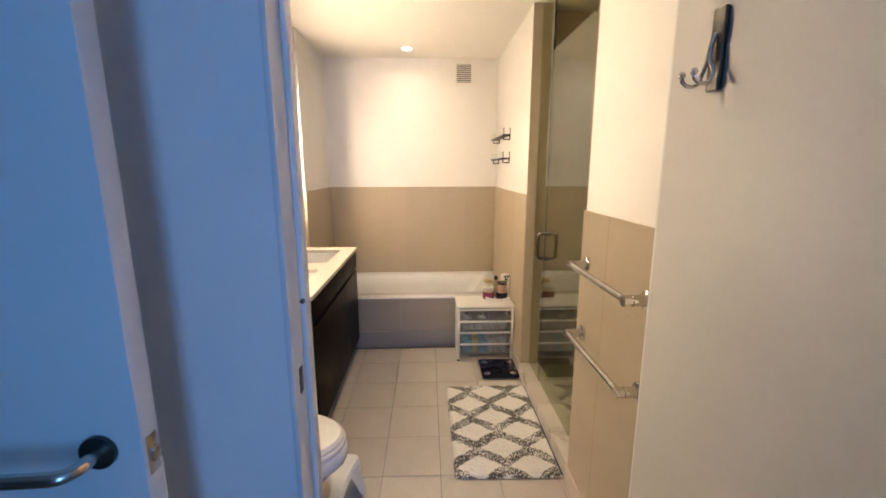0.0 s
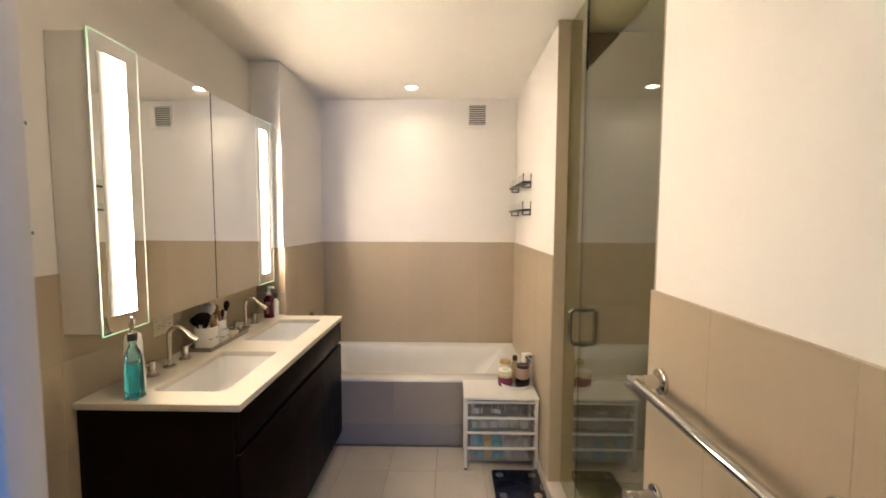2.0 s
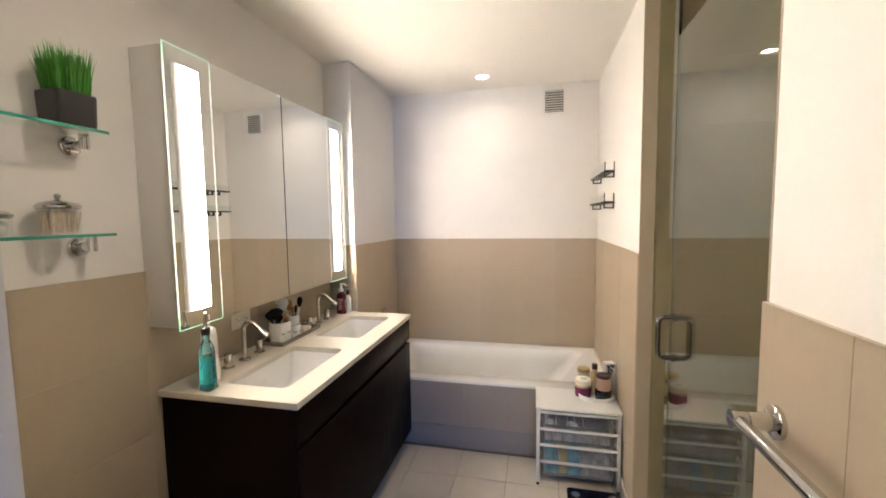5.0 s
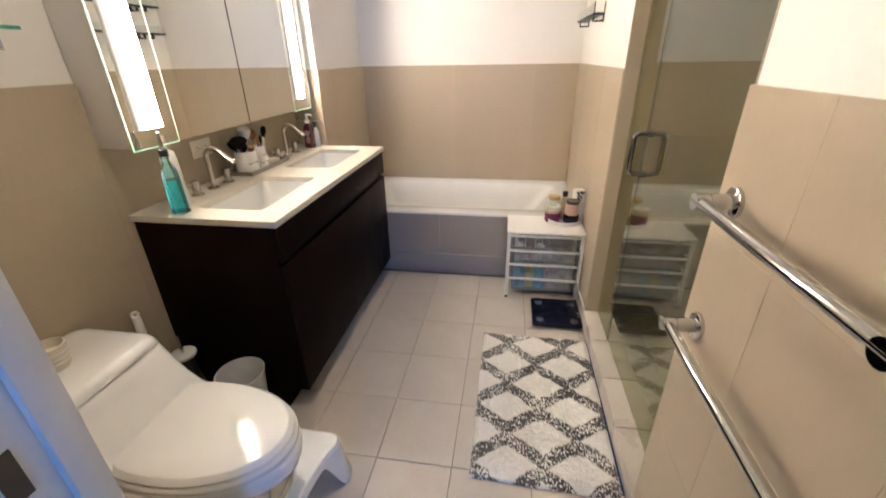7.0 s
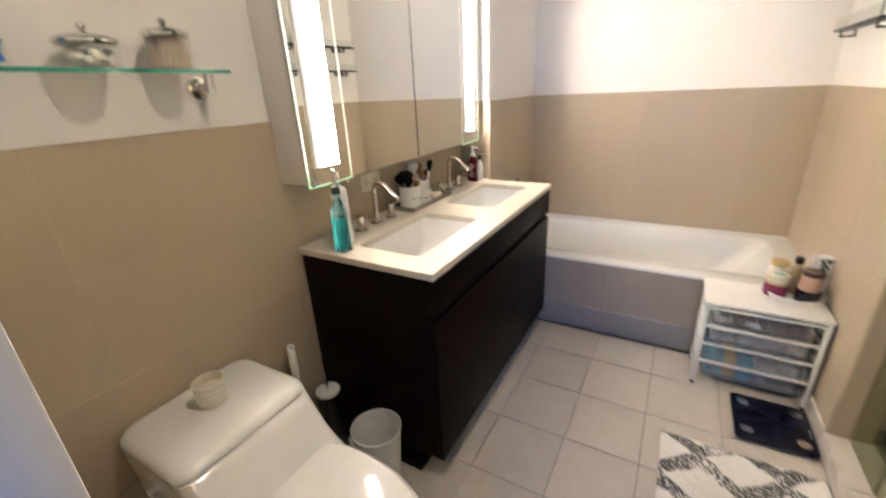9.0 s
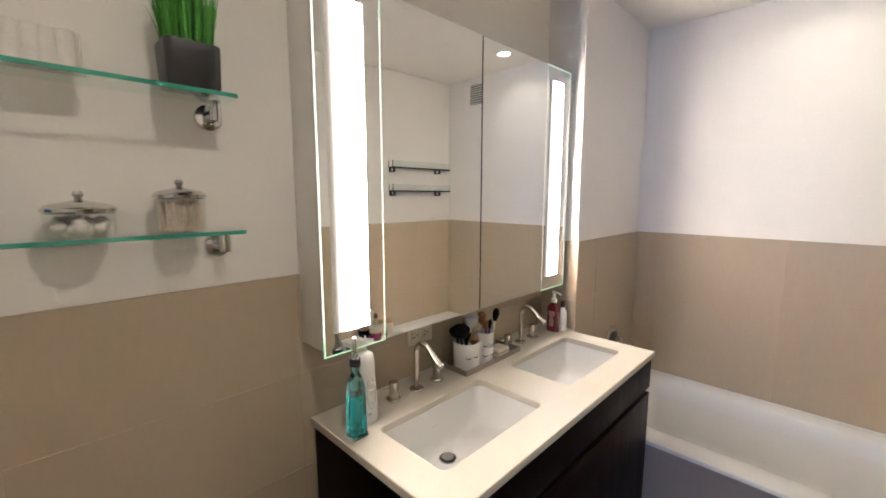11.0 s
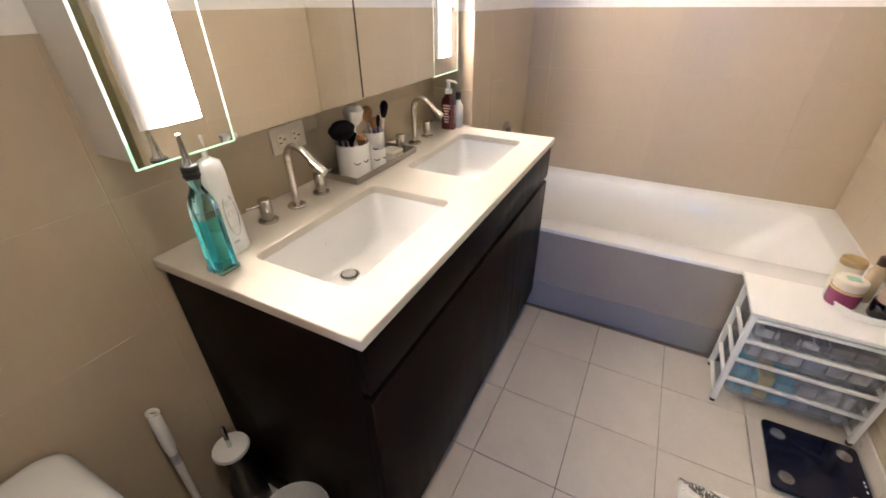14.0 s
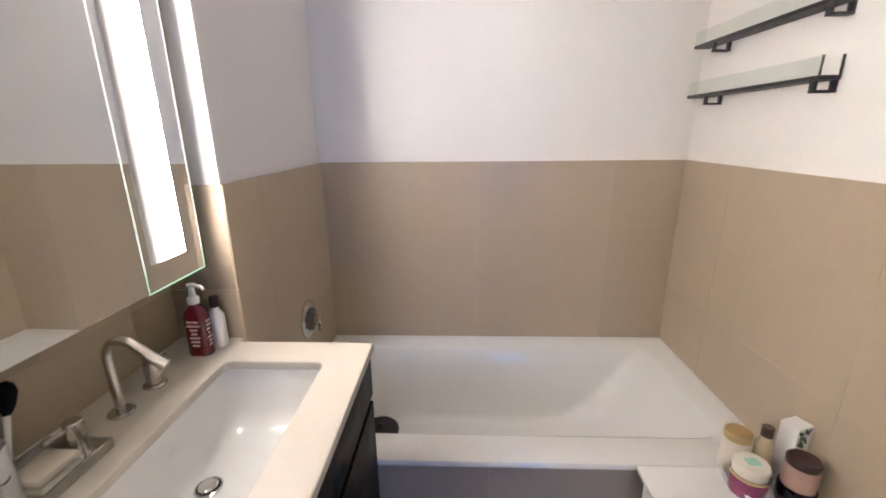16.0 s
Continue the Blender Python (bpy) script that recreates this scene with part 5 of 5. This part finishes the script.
def tile_mesh(w, h, d, material):
    key = (round(w, 3), round(h, 3), round(d, 4), material.name)
    if key not in TILES:
        c = 0.0007
        v = [(0, 0, 0), (w, 0, 0), (w, h, 0), (0, h, 0), (0, 0, d - c), (w, 0, d - c), (w, h, d - c), (0, h, d - c), (c, c, d), (w - c, c, d), (w - c, h - c, d), (c, h - c, d)]
        f = [(0, 1, 5, 4), (1, 2, 6, 5), (2, 3, 7, 6), (3, 0, 4, 7), (4, 5, 9, 8), (5, 6, 10, 9), (6, 7, 11, 10), (7, 4, 8, 11), (8, 9, 10, 11)]
        me = bpy.data.meshes.new("tile")
        me.from_pydata([[K * a for a in p] for p in v], [], f)
        me.materials.append(material)
        TILES[key] = me
    return TILES[key]


def tile_field(parent, o, u, v, n, w, h, tw, th, u0=0.0, v0=0.0, gap=0.0018, thick=0.008, bond=0.0, material=WALL_TILE):
    """Tiles over a w by h field from corner o; a joint falls at u0 and v0."""
    o, u, v, n = Vector(o), Vector(u), Vector(v), Vector(n)
    rot = Matrix((u, v, n)).transposed().to_4x4()
    j = math.floor(-v0 / th) - 1
    while v0 + j * th < h:
        a0, a1 = max(0, v0 + j * th), min(h, v0 + (j + 1) * th)
        sh = u0 + (bond * tw if j % 2 else 0)
        i = math.floor(-sh / tw) - 1
        while sh + i * tw < w:
            b0, b1 = max(0, sh + i * tw), min(w, sh + (i + 1) * tw)
            if a1 - a0 > 0.02 and b1 - b0 > 0.02:
                ob = new("tile", tile_mesh(b1 - b0 - gap, a1 - a0 - gap, thick, material))
                at = o + u * (b0 + gap / 2) + v * (a0 + gap / 2)
                ob.matrix_world = Matrix.Translation([K * c for c in at]) @ rot
                ob.parent = parent
                if ORIGIN[parent] != (0, 0, 0):
                    ob.matrix_parent_inverse = Matrix.Translation([-K * c for c in ORIGIN[parent]])
            i += 1
        j += 1


TOP = 1.237
TW, TH = 0.56, 0.277


def grout_bed(parent, *b):
    part("tile_bed", box(shape(), *b), GROUT, parent)


grout_bed(wall_west, -1.0405, -1.0319, 0.766, 2.845, 0, TOP - 0.002)
tile_field(wall_west, (-1.039, 0.767, 0), (0, 1, 0), (0, 0, 1), (1, 0, 0), 2.077, TOP, TW, TH, 0.25, TOP - 5 * TH)
grout_bed(wall_west_pier, -0.8585, -0.8509, 2.845, 3.608, 0, TOP - 0.002)
tile_field(wall_west_pier, (-0.858, 2.840, 0), (0, 1, 0), (0, 0, 1), (1, 0, 0), 0.762, TOP, TW, TH, 0.20, TOP - 5 * TH)
tile_field(wall_west_pier, (-1.032, 2.846, 0), (1, 0, 0), (0, 0, 1), (0, -1, 0), 0.180, TOP, TW, TH, 0.0, TOP - 5 * TH)
grout_bed(wall_north, -0.8515, 0.6715, 3.6009, 3.6085, 0, TOP - 0.002)
tile_field(wall_north, (-0.850, 3.608, 0), (1, 0, 0), (0, 0, 1), (0, -1, 0), 1.52, TOP, TW, TH, 0.675, TOP - 5 * TH)
grout_bed(wall_east_pier, 0.6709, 0.6785, 2.373, 3.608, 0, TOP - 0.002)
tile_field(wall_east_pier, (0.678, 3.600, 0), (0, -1, 0), (0, 0, 1), (-1, 0, 0), 1.229, TOP, TW, TH, 0.30, TOP - 5 * TH)
tile_field(wall_east_pier, (0.672, 2.3695, 0.083), (1, 0, 0), (0, 0, 1), (0, -1, 0), 0.128, H - 0.084, TW, H, 0.0, 0.0, thick=0.006)
grout_bed(wall_east, 0.6609, 0.6705, 0.766, 1.368, 0, TOP - 0.002)
tile_field(wall_east, (0.670, 1.371, 0), (0, -1, 0), (0, 0, 1), (-1, 0, 0), 0.604, TOP, 0.2815, TH, -0.050, TOP - 5 * TH, thick=0.010)
tile_field(wall_east, (0.80, 1.3705, 0.083), (-1, 0, 0), (0, 0, 1), (0, 1, 0), 0.130, H - 0.084, TW, H, 0.0, 0.0, thick=0.006)
tile_field(wall_south, (-0.275, 0.766, 0), (-1, 0, 0), (0, 0, 1), (0, 1, 0), 0.755, TOP, TW, TH, 0.2, TOP - 5 * TH)
tile_field(wall_shower, (1.60, 2.50, 0), (0, -1, 0), (0, 0, 1), (-1, 0, 0), 1.13, H, TW, TH, 0.0, TOP - 5 * TH)
tile_field(wall_shower, (0.80, 2.50, 0), (1, 0, 0), (0, 0, 1), (0, -1, 0), 0.792, H, TW, TH, 0.0, TOP - 5 * TH)
tile_field(wall_shower, (1.592, 1.37, 0), (-1, 0, 0), (0, 0, 1), (0, 1, 0), 0.792, H, TW, TH, 0.0, TOP - 5 * TH)
tile_field(apron, (-0.846, 2.846, 0.0), (1, 0, 0), (0, 0, 1), (0, -1, 0), 1.512, 0.405, TW, 0.30, 0.67, 0.137, gap=0.0008, thick=0.008, material=APRON_TILE)
baseboard = setting("baseboard", box(box(shape(), 0.652, 0.6595, 0.774, 1.369, 0.0, 0.085, 0.001), 0.662, 0.6695, 2.374, 2.828, 0.0, 0.085, 0.001), FLOOR_TILE, "grey beige tile skirting", "baseboard")
setting("tub_skirting", box(shape(), -0.846, 0.666, 2.829, 2.8375, 0.0, 0.134, 0.001), SKIRT_TILE, "darker grey tile skirting under the bathtub front", "skirting")
FT = 0.2815
tile_field(floor, (-1.03, 0.640, -0.008), (1, 0, 0), (0, 1, 0), (0, 0, 1), 1.70, 2.17, 0.2705, FT, 0.852 - 4 * 0.2705, 1.438 - 0.640 - 3 * FT, gap=0.0027, thick=0.008, material=FLOOR_TILE)
tile_field(floor, (0.80, 1.37, -0.008), (1, 0, 0), (0, 1, 0), (0, 0, 1), 0.80, 1.13, 0.14, 0.14, 0.0, 0.0, gap=0.003, thick=0.012, material=FLOOR_TILE)

bm = shape()
box(bm, -0.8495, 0.6695, 3.594, 3.5995, 0.418, 0.424)
box(bm, -0.8495, -0.844, 2.845, 3.594, 0.418, 0.424)
box(bm, 0.664, 0.6695, 2.80, 3.594, 0.418, 0.424)
setting("trim", bm, TUB_WHITE, "white caulk bead round the bathtub", "trim")
